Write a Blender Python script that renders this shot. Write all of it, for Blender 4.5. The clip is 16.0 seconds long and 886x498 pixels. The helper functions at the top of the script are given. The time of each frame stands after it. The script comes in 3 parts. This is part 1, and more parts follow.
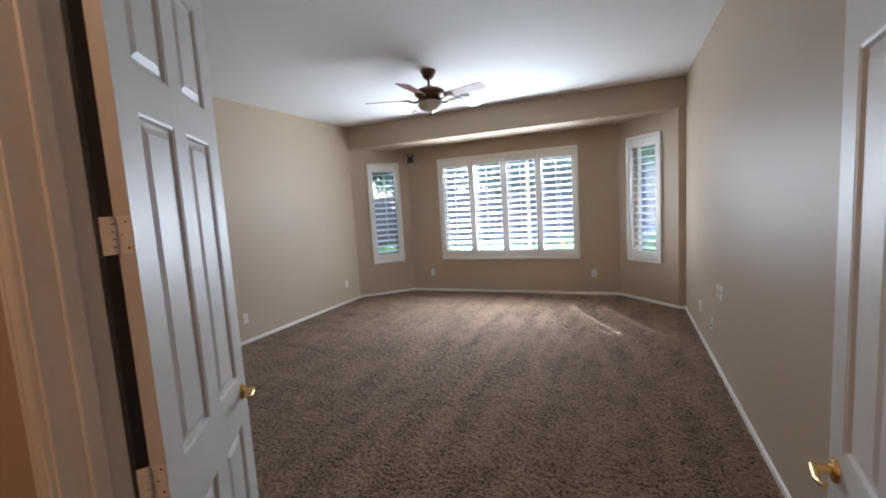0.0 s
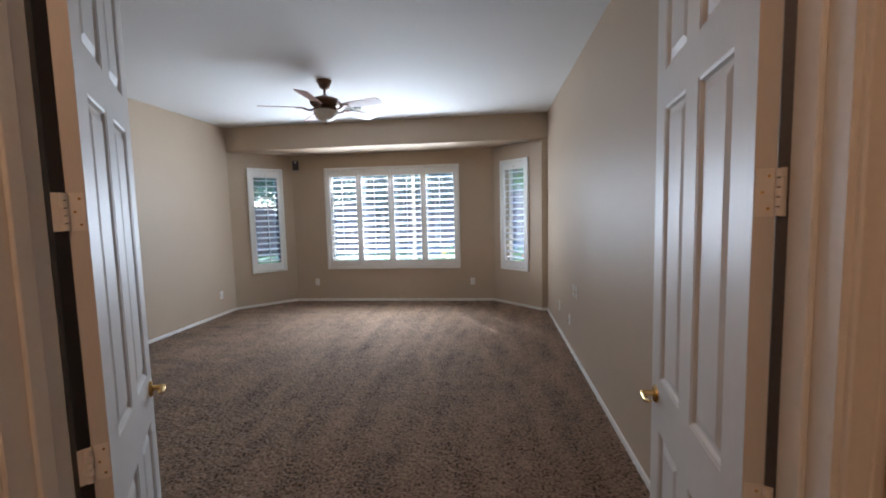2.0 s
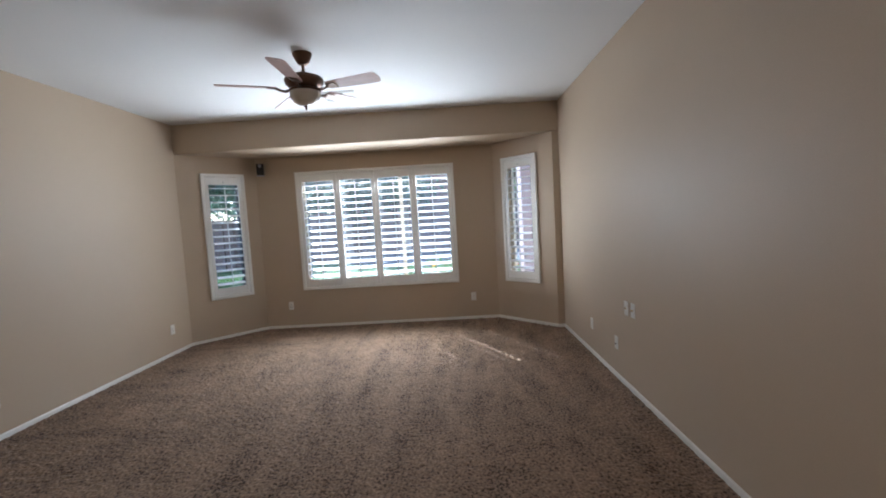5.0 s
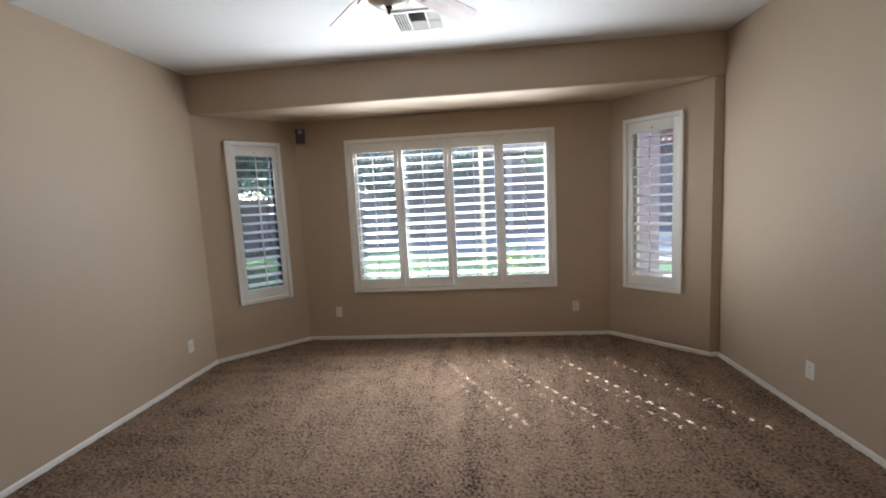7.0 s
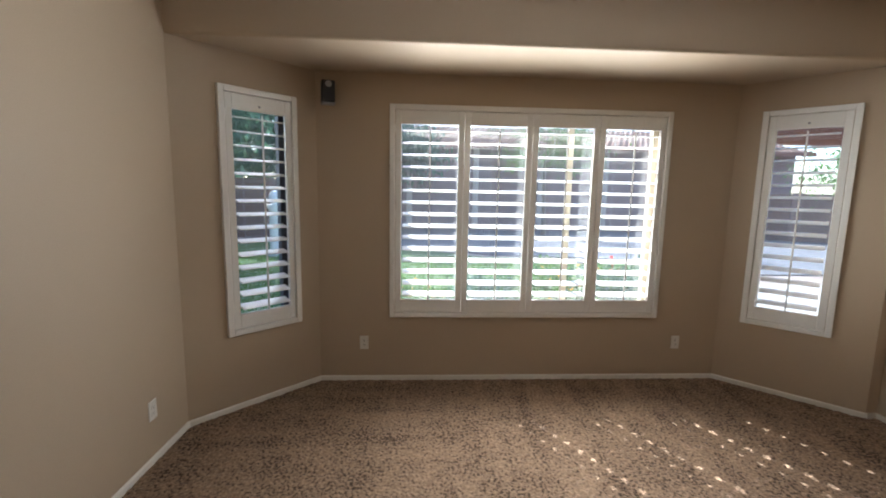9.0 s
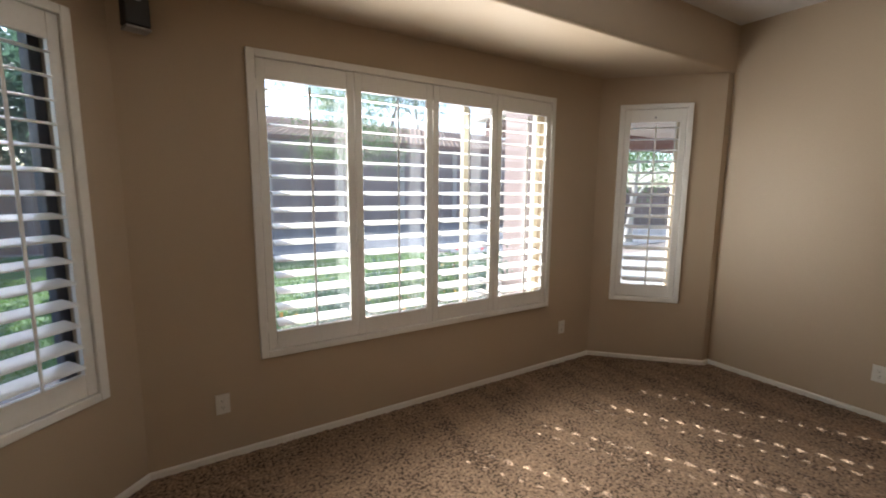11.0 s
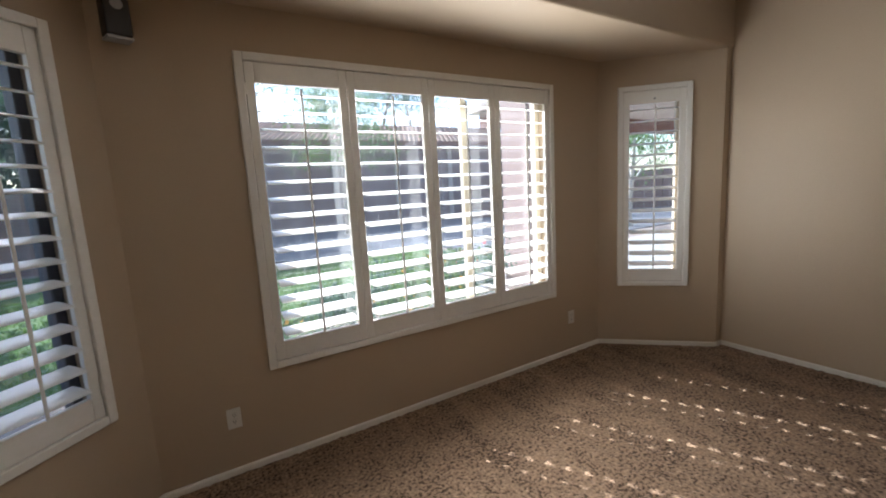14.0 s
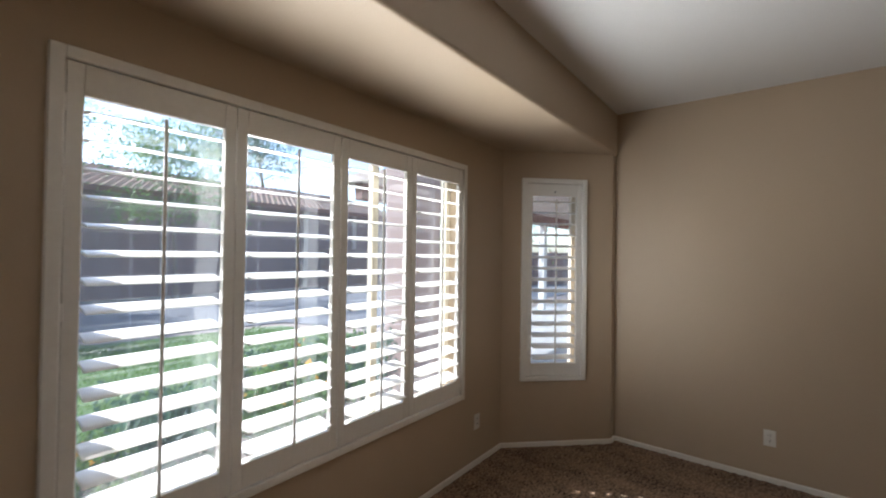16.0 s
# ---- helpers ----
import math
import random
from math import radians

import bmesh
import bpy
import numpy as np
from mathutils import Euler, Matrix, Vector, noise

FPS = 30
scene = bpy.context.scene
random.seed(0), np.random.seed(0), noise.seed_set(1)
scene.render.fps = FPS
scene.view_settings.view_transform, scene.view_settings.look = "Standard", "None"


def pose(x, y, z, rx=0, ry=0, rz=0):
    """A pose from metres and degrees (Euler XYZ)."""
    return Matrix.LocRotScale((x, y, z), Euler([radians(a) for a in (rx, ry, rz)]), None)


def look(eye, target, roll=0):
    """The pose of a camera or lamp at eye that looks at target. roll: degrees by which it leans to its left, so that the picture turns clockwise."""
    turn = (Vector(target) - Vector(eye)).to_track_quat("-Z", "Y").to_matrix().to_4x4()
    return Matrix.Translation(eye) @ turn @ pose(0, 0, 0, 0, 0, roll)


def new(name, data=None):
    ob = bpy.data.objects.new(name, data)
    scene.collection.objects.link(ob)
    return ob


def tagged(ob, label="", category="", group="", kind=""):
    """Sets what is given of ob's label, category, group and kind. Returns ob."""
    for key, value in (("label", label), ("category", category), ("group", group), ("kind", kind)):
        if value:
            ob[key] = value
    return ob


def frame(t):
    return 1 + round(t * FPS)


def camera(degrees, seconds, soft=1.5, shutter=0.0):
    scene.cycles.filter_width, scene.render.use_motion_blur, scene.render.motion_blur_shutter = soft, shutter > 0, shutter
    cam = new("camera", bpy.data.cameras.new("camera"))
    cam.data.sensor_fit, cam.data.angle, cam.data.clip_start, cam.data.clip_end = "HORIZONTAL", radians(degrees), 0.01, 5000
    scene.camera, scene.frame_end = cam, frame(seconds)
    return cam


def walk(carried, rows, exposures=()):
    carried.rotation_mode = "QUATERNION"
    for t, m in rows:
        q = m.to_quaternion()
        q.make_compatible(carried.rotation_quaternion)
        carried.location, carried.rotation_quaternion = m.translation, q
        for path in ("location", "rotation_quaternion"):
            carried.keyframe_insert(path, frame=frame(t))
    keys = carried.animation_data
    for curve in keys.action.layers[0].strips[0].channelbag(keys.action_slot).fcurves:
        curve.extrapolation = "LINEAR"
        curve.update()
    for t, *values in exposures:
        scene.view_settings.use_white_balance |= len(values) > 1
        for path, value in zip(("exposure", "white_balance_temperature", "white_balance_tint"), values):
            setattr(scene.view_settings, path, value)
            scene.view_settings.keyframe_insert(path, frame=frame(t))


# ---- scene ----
cam = camera(92.6, 16.0, soft=1.9, shutter=0.15)
EXPOSURES = [(0.0, 3.42, 5250, 8), (0.6, 3.18, 5350, 8), (1.5, 3.24, 5200, 8), (3.0, 3.3, 5150, 8), (4.2, 3.2, 5250, 8), (6.5, 3.02, 5500, 8), (7.0, 2.95, 5650, 8), (8.2, 2.85, 5950, 8), (10.3, 2.72, 6100, 10), (11.5, 2.5, 6500, 10),
    (12.5, 2.4, 5950, 10), (14.5, 2.52, 6150, 10), (15.5, 2.55, 6350, 10), (16.0, 2.25, 6050, 10)]
PATH = [
    (0, (-0.075, 0.009, 1.547), (-0.863, 1.835, 1.332), -3.6),
    (0.5, (-0.129, -0.018, 1.538), (-0.544, 1.929, 1.337), -3.2),
    (1, (-0.095, -0.136, 1.521), (-0.395, 1.834, 1.343), -1.6),
    (1.5, (-0.072, -0.225, 1.499), (-0.316, 1.752, 1.323), -1.9),
    (2, (-0.179, -0.266, 1.498), (-0.408, 1.713, 1.326), -1.4),
    (2.5, (-0.353, -0.241, 1.496), (-0.592, 1.737, 1.325), -3.3),
    (3, (-0.389, -0.145, 1.475), (-0.649, 1.831, 1.313), -2.0),
    (3.5, (-0.402, 0.025, 1.476), (-0.737, 1.992, 1.34), -2.3),
    (4, (-0.525, 0.17, 1.476), (-0.892, 2.134, 1.373), -1.2),
    (4.2, (-0.588, 0.227, 1.449), (-0.868, 2.205, 1.353), -2.4),
    (6.3, (-1.065, 1.57, 1.601), (-1.031, 3.556, 1.365), -3.0),
    (6.5, (-1.165, 1.725, 1.586), (-1.213, 3.71, 1.35), -3.4),
    (7, (-1.502, 2.07, 1.574), (-1.695, 4.048, 1.347), -2.9),
    (7.5, (-1.844, 2.337, 1.603), (-2.052, 4.31, 1.348), -3.6),
    (8, (-2.178, 2.649, 1.576), (-2.376, 4.624, 1.33), -5.1),
    (8.2, (-2.292, 2.782, 1.614), (-2.446, 4.759, 1.356), -3.0),
    (10.3, (-3.297, 4.008, 1.559), (-2.668, 5.889, 1.301), -0.8),
    (10.5, (-3.311, 4.075, 1.543), (-2.557, 5.911, 1.295), -0.4),
    (11, (-3.359, 4.228, 1.544), (-2.321, 5.915, 1.272), 0.4),
    (11.5, (-3.468, 4.251, 1.532), (-2.131, 5.713, 1.261), 0.5),
    (12, (-3.522, 4.234, 1.538), (-2.114, 5.624, 1.249), -0.8),
    (12.5, (-3.545, 4.223, 1.544), (-2.094, 5.566, 1.244), -1.3),
    (13, (-3.463, 4.232, 1.526), (-2.008, 5.568, 1.212), -2.8),
    (13.5, (-3.367, 4.232, 1.547), (-2.115, 5.76, 1.236), -3.9),
    (14, (-3.357, 4.297, 1.547), (-2.319, 5.981, 1.254), -3.2),
    (14.5, (-3.464, 4.473, 1.546), (-2.511, 6.208, 1.261), -3.1),
    (15, (-3.558, 4.682, 1.549), (-2.542, 6.38, 1.253), -2.2),
    (15.5, (-3.43, 4.87, 1.574), (-2.207, 6.436, 1.348), -0.2),
    (16, (-3.295, 4.992, 1.635), (-1.719, 6.223, 1.658), 0.8),
]
walk(cam, [(t, look(eye, target, roll)) for t, eye, target, roll in PATH], EXPOSURES)

# ---- light ----
SUN_TRAVEL = Vector((0.369, -0.645, -0.669))
world = bpy.data.worlds.new("sky")
scene.world = world
world.use_nodes = True
wn = world.node_tree
sky = wn.nodes.new("ShaderNodeTexSky")
sky.sky_type, sky.sun_disc = "NISHITA", False
sky.sun_elevation, sky.sun_rotation = radians(42.0), radians(-29.8)
sky.air_density, sky.dust_density = 1.0, 1.2
wn.links.new(sky.outputs[0], wn.nodes["Background"].inputs[0])
wn.nodes["Background"].inputs[1].default_value = 0.085
sun_data = bpy.data.lights.new("sun", "SUN")
sun_data.energy, sun_data.angle, sun_data.color = 2.4, radians(0.5), (1.0, 0.975, 0.94)
sun = new("sun", sun_data)
sun.rotation_mode = "QUATERNION"
sun.rotation_quaternion = SUN_TRAVEL.to_track_quat("-Z", "Y")


def sky_lamp(name, x, y, z, width, height, tilt, half, turn, power, colour=(1.0, 0.965, 0.91)):
    """Daylight of a window: an area lamp in its opening, tilted up to the ceiling or down to the floor as the louvers send it."""
    data = bpy.data.lights.new(name, "AREA")
    data.shape, data.size, data.size_y = "RECTANGLE", width, height
    data.energy, data.color, data.spread = power, colour, radians(2 * half)
    new(name, data).matrix_basis = pose(x, y, z, 0, 0, turn) @ pose(0, 0, 0, -90 - tilt, 0, 0)


# (x, height, width, lamp height, tilt, half-spread, turn, power): shares of the light sent up, down and to either side
for x, z, wide, tall, tilt, half, turn, power in ((-1.86, 1.72, 2.1, 0.9, 27, 55, 0, 5.1), (-1.86, 1.12, 2.1, 0.5, -30, 46, 0, 3.0), (-1.55, 1.43, 0.8, 1.3, 4, 32, 66, 0.8), (-2.1, 1.94, 0.9, 0.5, 12, 40, -50, 0.72), (-2.1, 1.12, 0.9, 0.5, -12, 40, -50, 0.58)):
    sky_lamp("window_light", x, 6.68 if turn == 0 else 6.64, z, wide, tall, tilt, half, turn, power)
hall_data = bpy.data.lights.new("hall_bulb", "POINT")
hall_data.energy, hall_data.color, hall_data.shadow_soft_size = 2.2, (1.0, 0.52, 0.25), 0.12
new("hall_bulb", hall_data).location = (-0.75, -1.0, 2.70)


# ---- materials ----
def mat(name, low, high, rough=0.6, grain=40.0, broad=2.0, bump=0.1, depth=0.002, metal=0.0, spec=0.5, vary=0.0, stretch=(1, 1, 1), rough_vary=0.08, detail=6.0):
    """Two-scale mottled surface: low and high are the base colours the noise runs between."""
    m = bpy.data.materials.new(name)
    m.use_nodes = True
    n, l = m.node_tree.nodes, m.node_tree.links
    b = n["Principled BSDF"]
    tc = n.new("ShaderNodeTexCoord")
    mp = n.new("ShaderNodeMapping")
    mp.inputs["Scale"].default_value = stretch
    l.new(tc.outputs["Object"], mp.inputs[0])
    fine, wide = n.new("ShaderNodeTexNoise"), n.new("ShaderNodeTexNoise")
    fine.inputs["Scale"].default_value, fine.inputs["Detail"].default_value = grain, detail
    wide.inputs["Scale"].default_value, wide.inputs["Detail"].default_value = broad, 3.0
    for t in (fine, wide):
        l.new(mp.outputs[0], t.inputs["Vector"])
    mix = n.new("ShaderNodeMath")
    mix.operation = "MULTIPLY_ADD"
    mix.inputs[1].default_value = 0.5
    half = n.new("ShaderNodeMath")
    half.operation = "MULTIPLY"
    half.inputs[1].default_value = 0.5
    l.new(wide.outputs[0], half.inputs[0])
    l.new(fine.outputs[0], mix.inputs[0])
    l.new(half.outputs[0], mix.inputs[2])
    fac = mix.outputs[0]
    if vary:
        info = n.new("ShaderNodeObjectInfo")
        add = n.new("ShaderNodeMath")
        add.operation, add.inputs[1].default_value = "MULTIPLY_ADD", vary
        l.new(info.outputs["Random"], add.inputs[0])
        l.new(fac, add.inputs[2])
        sub = n.new("ShaderNodeMath")
        sub.operation, sub.inputs[1].default_value = "SUBTRACT", vary / 2
        l.new(add.outputs[0], sub.inputs[0])
        fac = sub.outputs[0]
    ramp = n.new("ShaderNodeValToRGB")
    ramp.color_ramp.elements[0].position, ramp.color_ramp.elements[1].position = 0.32, 0.68
    ramp.color_ramp.elements[0].color, ramp.color_ramp.elements[1].color = (*low, 1), (*high, 1)
    l.new(fac, ramp.inputs[0])
    l.new(ramp.outputs[0], b.inputs["Base Color"])
    rr = n.new("ShaderNodeMapRange")
    rr.inputs["To Min"].default_value, rr.inputs["To Max"].default_value = max(rough - rough_vary, 0.02), min(rough + rough_vary, 1)
    l.new(wide.outputs[0], rr.inputs[0])
    l.new(rr.outputs[0], b.inputs["Roughness"])
    b.inputs["Metallic"].default_value = metal
    b.inputs["Specular IOR Level"].default_value = spec
    if bump:
        bp = n.new("ShaderNodeBump")
        bp.inputs["Strength"].default_value, bp.inputs["Distance"].default_value = bump, depth
        l.new(fine.outputs[0], bp.inputs["Height"])
        l.new(bp.outputs[0], b.inputs["Normal"])
    return m


def leaf_mat(name, low, high):
    m = mat(name, low, high, 0.55, 30, 1.5, 0, vary=0.3)
    n, l = m.node_tree.nodes, m.node_tree.links
    b = n["Principled BSDF"]
    tr, mx = n.new("ShaderNodeBsdfTranslucent"), n.new("ShaderNodeMixShader")
    tr.inputs[0].default_value = (*[min(1, c * 1.5) for c in high], 1)
    mx.inputs[0].default_value = 0.35
    l.new(b.outputs[0], mx.inputs[1])
    l.new(tr.outputs[0], mx.inputs[2])
    l.new(mx.outputs[0], n["Material Output"].inputs[0])
    return m


PAINT_TAN = mat("tan_wall_paint", (0.46, 0.366, 0.262), (0.50, 0.401, 0.290), 0.50, 160, 0.8, 0.10, 0.0015, spec=0.38, rough_vary=0.05)
PAINT_CEIL = mat("white_ceiling_paint", (0.76, 0.76, 0.75), (0.80, 0.80, 0.79), 0.85, 140, 0.9, 0.12, 0.002, spec=0.3)
PAINT_TRIM = mat("white_trim_paint", (0.74, 0.72, 0.67), (0.80, 0.78, 0.73), 0.38, 60, 3, 0.05, 0.001)
PAINT_DOOR = mat("white_door_paint", (0.60, 0.585, 0.56), (0.66, 0.645, 0.615), 0.42, 90, 2, 0.12, 0.001, spec=0.38, stretch=(3, 3, 0.25))
SHUTTER = mat("white_shutter_lacquer", (0.80, 0.79, 0.75), (0.86, 0.85, 0.81), 0.35, 50, 3, 0.03, 0.0006)
PLATE = mat("white_plastic", (0.72, 0.71, 0.67), (0.78, 0.77, 0.73), 0.3, 40, 5, 0.02, 0.0005)
SLOT = mat("dark_slot", (0.02, 0.02, 0.02), (0.03, 0.03, 0.03), 0.5, 30, 4, 0)
BRASS = mat("polished_brass", (0.72, 0.50, 0.18), (0.80, 0.58, 0.24), 0.2, 60, 6, 0.02, 0.0005, metal=1.0)
BRONZE = mat("brushed_bronze", (0.10, 0.055, 0.035), (0.16, 0.09, 0.055), 0.38, 80, 6, 0.05, 0.0005, metal=0.7)
BLADE = mat("rosewood_blade", (0.34, 0.20, 0.165), (0.46, 0.29, 0.24), 0.38, 18, 3, 0.05, 0.0005, stretch=(1, 8, 4))
GLOBE = mat("alabaster_glass", (0.62, 0.58, 0.50), (0.74, 0.70, 0.62), 0.25, 12, 5, 0.0)
DARK_GREY = mat("dark_grey_frame_and_gap_shade", (0.055, 0.055, 0.062), (0.085, 0.085, 0.095), 0.5, 120, 6, 0.1, 0.0005)
BLACK = mat("black_plastic_and_gap_shade", (0.012, 0.012, 0.013), (0.02, 0.02, 0.022), 0.4, 200, 8, 0.1, 0.0005)
GREY_MESH = mat("grey_plastic", (0.30, 0.30, 0.31), (0.38, 0.38, 0.39), 0.5, 200, 8, 0.1, 0.0005)
WINDOW_VINYL = mat("almond_vinyl", (0.62, 0.56, 0.44), (0.68, 0.62, 0.50), 0.4, 40, 4, 0.02, 0.0005)
STUCCO = mat("pink_tan_stucco", (0.33, 0.235, 0.205), (0.40, 0.295, 0.26), 0.9, 60, 1.5, 0.5, 0.006)
BLOCK = mat("brown_block", (0.20, 0.13, 0.105), (0.27, 0.18, 0.15), 0.92, 40, 3, 0.5, 0.004, vary=0.25)
MORTAR = mat("mortar", (0.22, 0.17, 0.15), (0.27, 0.21, 0.18), 0.95, 50, 4, 0.4, 0.003)
LAWN = mat("lawn_soil", (0.05, 0.10, 0.025), (0.09, 0.16, 0.035), 0.9, 22, 0.7, 0.6, 0.02)
GRASS = leaf_mat("grass_blades", (0.06, 0.13, 0.025), (0.11, 0.20, 0.04))
CONCRETE = mat("grey_concrete", (0.30, 0.29, 0.27), (0.40, 0.39, 0.36), 0.9, 30, 1.2, 0.3, 0.004)
ASPHALT = mat("worn_asphalt", (0.11, 0.11, 0.115), (0.17, 0.17, 0.175), 0.9, 60, 0.8, 0.3, 0.004)
GRAVEL = mat("desert_gravel", (0.22, 0.17, 0.14), (0.38, 0.31, 0.26), 0.95, 55, 1.5, 0.8, 0.02)
BARK = mat("tree_bark", (0.16, 0.12, 0.09), (0.26, 0.21, 0.16), 0.9, 25, 4, 0.6, 0.01, stretch=(1, 1, 0.3))
PALE_BARK = mat("pale_bark", (0.45, 0.41, 0.35), (0.58, 0.54, 0.47), 0.85, 25, 4, 0.5, 0.008, stretch=(1, 1, 0.3))
LEAF_DARK = leaf_mat("dark_leaves", (0.04, 0.085, 0.055), (0.075, 0.145, 0.085))
LEAF = leaf_mat("green_leaves", (0.05, 0.11, 0.025), (0.10, 0.19, 0.04))
ROOF_TILE = mat("clay_roof_tile", (0.34, 0.225, 0.175), (0.46, 0.32, 0.25), 0.9, 20, 3, 0.3, 0.004, vary=0.3)
WOOD_BEAM = mat("red_brown_beam", (0.16, 0.07, 0.05), (0.22, 0.10, 0.07), 0.7, 20, 3, 0.3, 0.003, stretch=(0.3, 4, 4))
STUCCO_TRIM = mat("pale_stucco", (0.42, 0.34, 0.29), (0.50, 0.42, 0.36), 0.9, 60, 2, 0.4, 0.004)
HOUSE_STUCCO = mat("mauve_stucco", (0.20, 0.135, 0.125), (0.26, 0.18, 0.165), 0.92, 40, 0.6, 0.4, 0.006)
DARK_BARK = mat("dark_bark", (0.07, 0.055, 0.045), (0.12, 0.095, 0.08), 0.92, 25, 4, 0.6, 0.01, stretch=(1, 1, 0.3))
ORANGE = leaf_mat("orange_petals", (0.55, 0.22, 0.03), (0.75, 0.38, 0.06))
RED = leaf_mat("red_petals", (0.45, 0.03, 0.03), (0.60, 0.06, 0.05))
WHITE_POST = mat("white_post_paint", (0.70, 0.69, 0.66), (0.78, 0.77, 0.74), 0.6, 30, 3, 0.1, 0.002)

# carpet: brown cut pile with brushed lighter and darker streaks
CARPET = bpy.data.materials.new("brown_carpet")
CARPET.use_nodes = True
cn, cl = CARPET.node_tree.nodes, CARPET.node_tree.links
c_bsdf, c_tc = cn["Principled BSDF"], cn.new("ShaderNodeTexCoord")


def carpet_noise(scale, stretch, detail, turn=0.0):
    mp, nz = cn.new("ShaderNodeMapping"), cn.new("ShaderNodeTexNoise")
    mp.inputs["Scale"].default_value, mp.inputs["Rotation"].default_value = stretch, (0, 0, turn)
    nz.inputs["Scale"].default_value, nz.inputs["Detail"].default_value = scale, detail
    cl.new(c_tc.outputs["Object"], mp.inputs[0])
    cl.new(mp.outputs[0], nz.inputs["Vector"])
    return nz.outputs[0]


def carpet_sum(a, wa, b, wb):
    p, q = cn.new("ShaderNodeMath"), cn.new("ShaderNodeMath")
    p.operation, q.operation = "MULTIPLY", "MULTIPLY_ADD"
    p.inputs[1].default_value, q.inputs[1].default_value = wa, wb
    cl.new(a, p.inputs[0])
    cl.new(b, q.inputs[0])
    cl.new(p.outputs[0], q.inputs[2])
    return q.outputs[0]


tuft, tread, streak = carpet_noise(56, (1, 1, 1), 3), carpet_noise(9, (1, 0.8, 1), 4), carpet_noise(2.6, (1.5, 0.5, 1), 3, 0.25)
# the ramp's dark end colours in the shade of pits between tufts
c_ramp = cn.new("ShaderNodeValToRGB")
c_ramp.color_ramp.elements[0].position, c_ramp.color_ramp.elements[1].position = 0.435, 0.64
c_ramp.color_ramp.elements[0].color, c_ramp.color_ramp.elements[1].color = (0.058, 0.038, 0.026, 1), (0.335, 0.230, 0.152, 1)
c_mid = c_ramp.color_ramp.elements.new(0.49)
c_mid.color = (0.185, 0.124, 0.083, 1)
# vacuum strokes: across the room beside the west wall, towards the window elsewhere
c_axes, c_zone, c_mix = cn.new("ShaderNodeSeparateXYZ"), cn.new("ShaderNodeMapRange"), cn.new("ShaderNodeMix")
c_zone.inputs["From Min"].default_value, c_zone.inputs["From Max"].default_value = -3.2, -2.0
cl.new(c_tc.outputs["Object"], c_axes.inputs[0])
cl.new(c_axes.outputs[0], c_zone.inputs[0])
cl.new(c_zone.outputs[0], c_mix.inputs[0])
cl.new(carpet_noise(1.7, (0.7, 4.0, 1), 3, 0.12), c_mix.inputs[2])
cl.new(carpet_noise(1.9, (3.6, 0.7, 1), 3, -0.10), c_mix.inputs[3])
strokes = c_mix.outputs[0]
cl.new(carpet_sum(carpet_sum(carpet_sum(tuft, 0.82, tread, 0.18), 0.76, streak, 0.12), 1.0, strokes, 0.17), c_ramp.inputs[0])
cl.new(c_ramp.outputs[0], c_bsdf.inputs["Base Color"])
c_bsdf.inputs["Roughness"].default_value, c_bsdf.inputs["Specular IOR Level"].default_value = 0.95, 0.08
c_bsdf.inputs["Sheen Weight"].default_value, c_bsdf.inputs["Sheen Roughness"].default_value = 0.1, 0.4
c_bump = cn.new("ShaderNodeBump")
c_bump.inputs["Strength"].default_value, c_bump.inputs["Distance"].default_value = 0.9, 0.007
cl.new(tuft, c_bump.inputs["Height"])
cl.new(c_bump.outputs[0], c_bsdf.inputs["Normal"])

# clear glass that lets daylight through
GLASS = bpy.data.materials.new("window_glass")
GLASS.use_nodes = True
gn, gl = GLASS.node_tree.nodes, GLASS.node_tree.links
gn.remove(gn["Principled BSDF"])
g_clear, g_gloss, g_mix, g_fres = (gn.new(k) for k in ("ShaderNodeBsdfTransparent", "ShaderNodeBsdfGlossy", "ShaderNodeMixShader", "ShaderNodeFresnel"))
g_clear.inputs[0].default_value = (0.86, 0.92, 1.0, 1)
g_gloss.inputs["Roughness"].default_value = 0.02
g_fres.inputs[0].default_value = 2.1
gl.new(g_fres.outputs[0], g_mix.inputs[0])
gl.new(g_clear.outputs[0], g_mix.inputs[1])
gl.new(g_gloss.outputs[0], g_mix.inputs[2])
# a faint bluish veil in the glass stands in for glare over the view
g_veil, g_veil_mix = gn.new("ShaderNodeBsdfTranslucent"), gn.new("ShaderNodeMixShader")
g_veil.inputs[0].default_value = (0.80, 0.88, 1.0, 1)
g_noise, g_range, g_coord = gn.new("ShaderNodeTexNoise"), gn.new("ShaderNodeMapRange"), gn.new("ShaderNodeTexCoord")
g_noise.inputs["Scale"].default_value = 3.0
g_range.inputs["To Min"].default_value, g_range.inputs["To Max"].default_value = 0.018, 0.036
gl.new(g_coord.outputs["Object"], g_noise.inputs["Vector"])
gl.new(g_noise.outputs[0], g_range.inputs[0])
gl.new(g_range.outputs[0], g_veil_mix.inputs[0])
gl.new(g_mix.outputs[0], g_veil_mix.inputs[1])
gl.new(g_veil.outputs[0], g_veil_mix.inputs[2])
gl.new(g_veil_mix.outputs[0], gn["Material Output"].inputs[0])


# ---- building helpers ----
def part(name, bm, material, parent=None, label="", smooth=False):
    me = bpy.data.meshes.new(name)
    bmesh.ops.recalc_face_normals(bm, faces=bm.faces)
    bm.to_mesh(me)
    bm.free()
    me.materials.append(material)
    if smooth:
        me.polygons.foreach_set("use_smooth", [True] * len(me.polygons))
        me.set_sharp_from_angle(angle=radians(40))
    ob = new(name, me)
    ob.parent = parent
    if label:
        tagged(ob, label)
    return ob


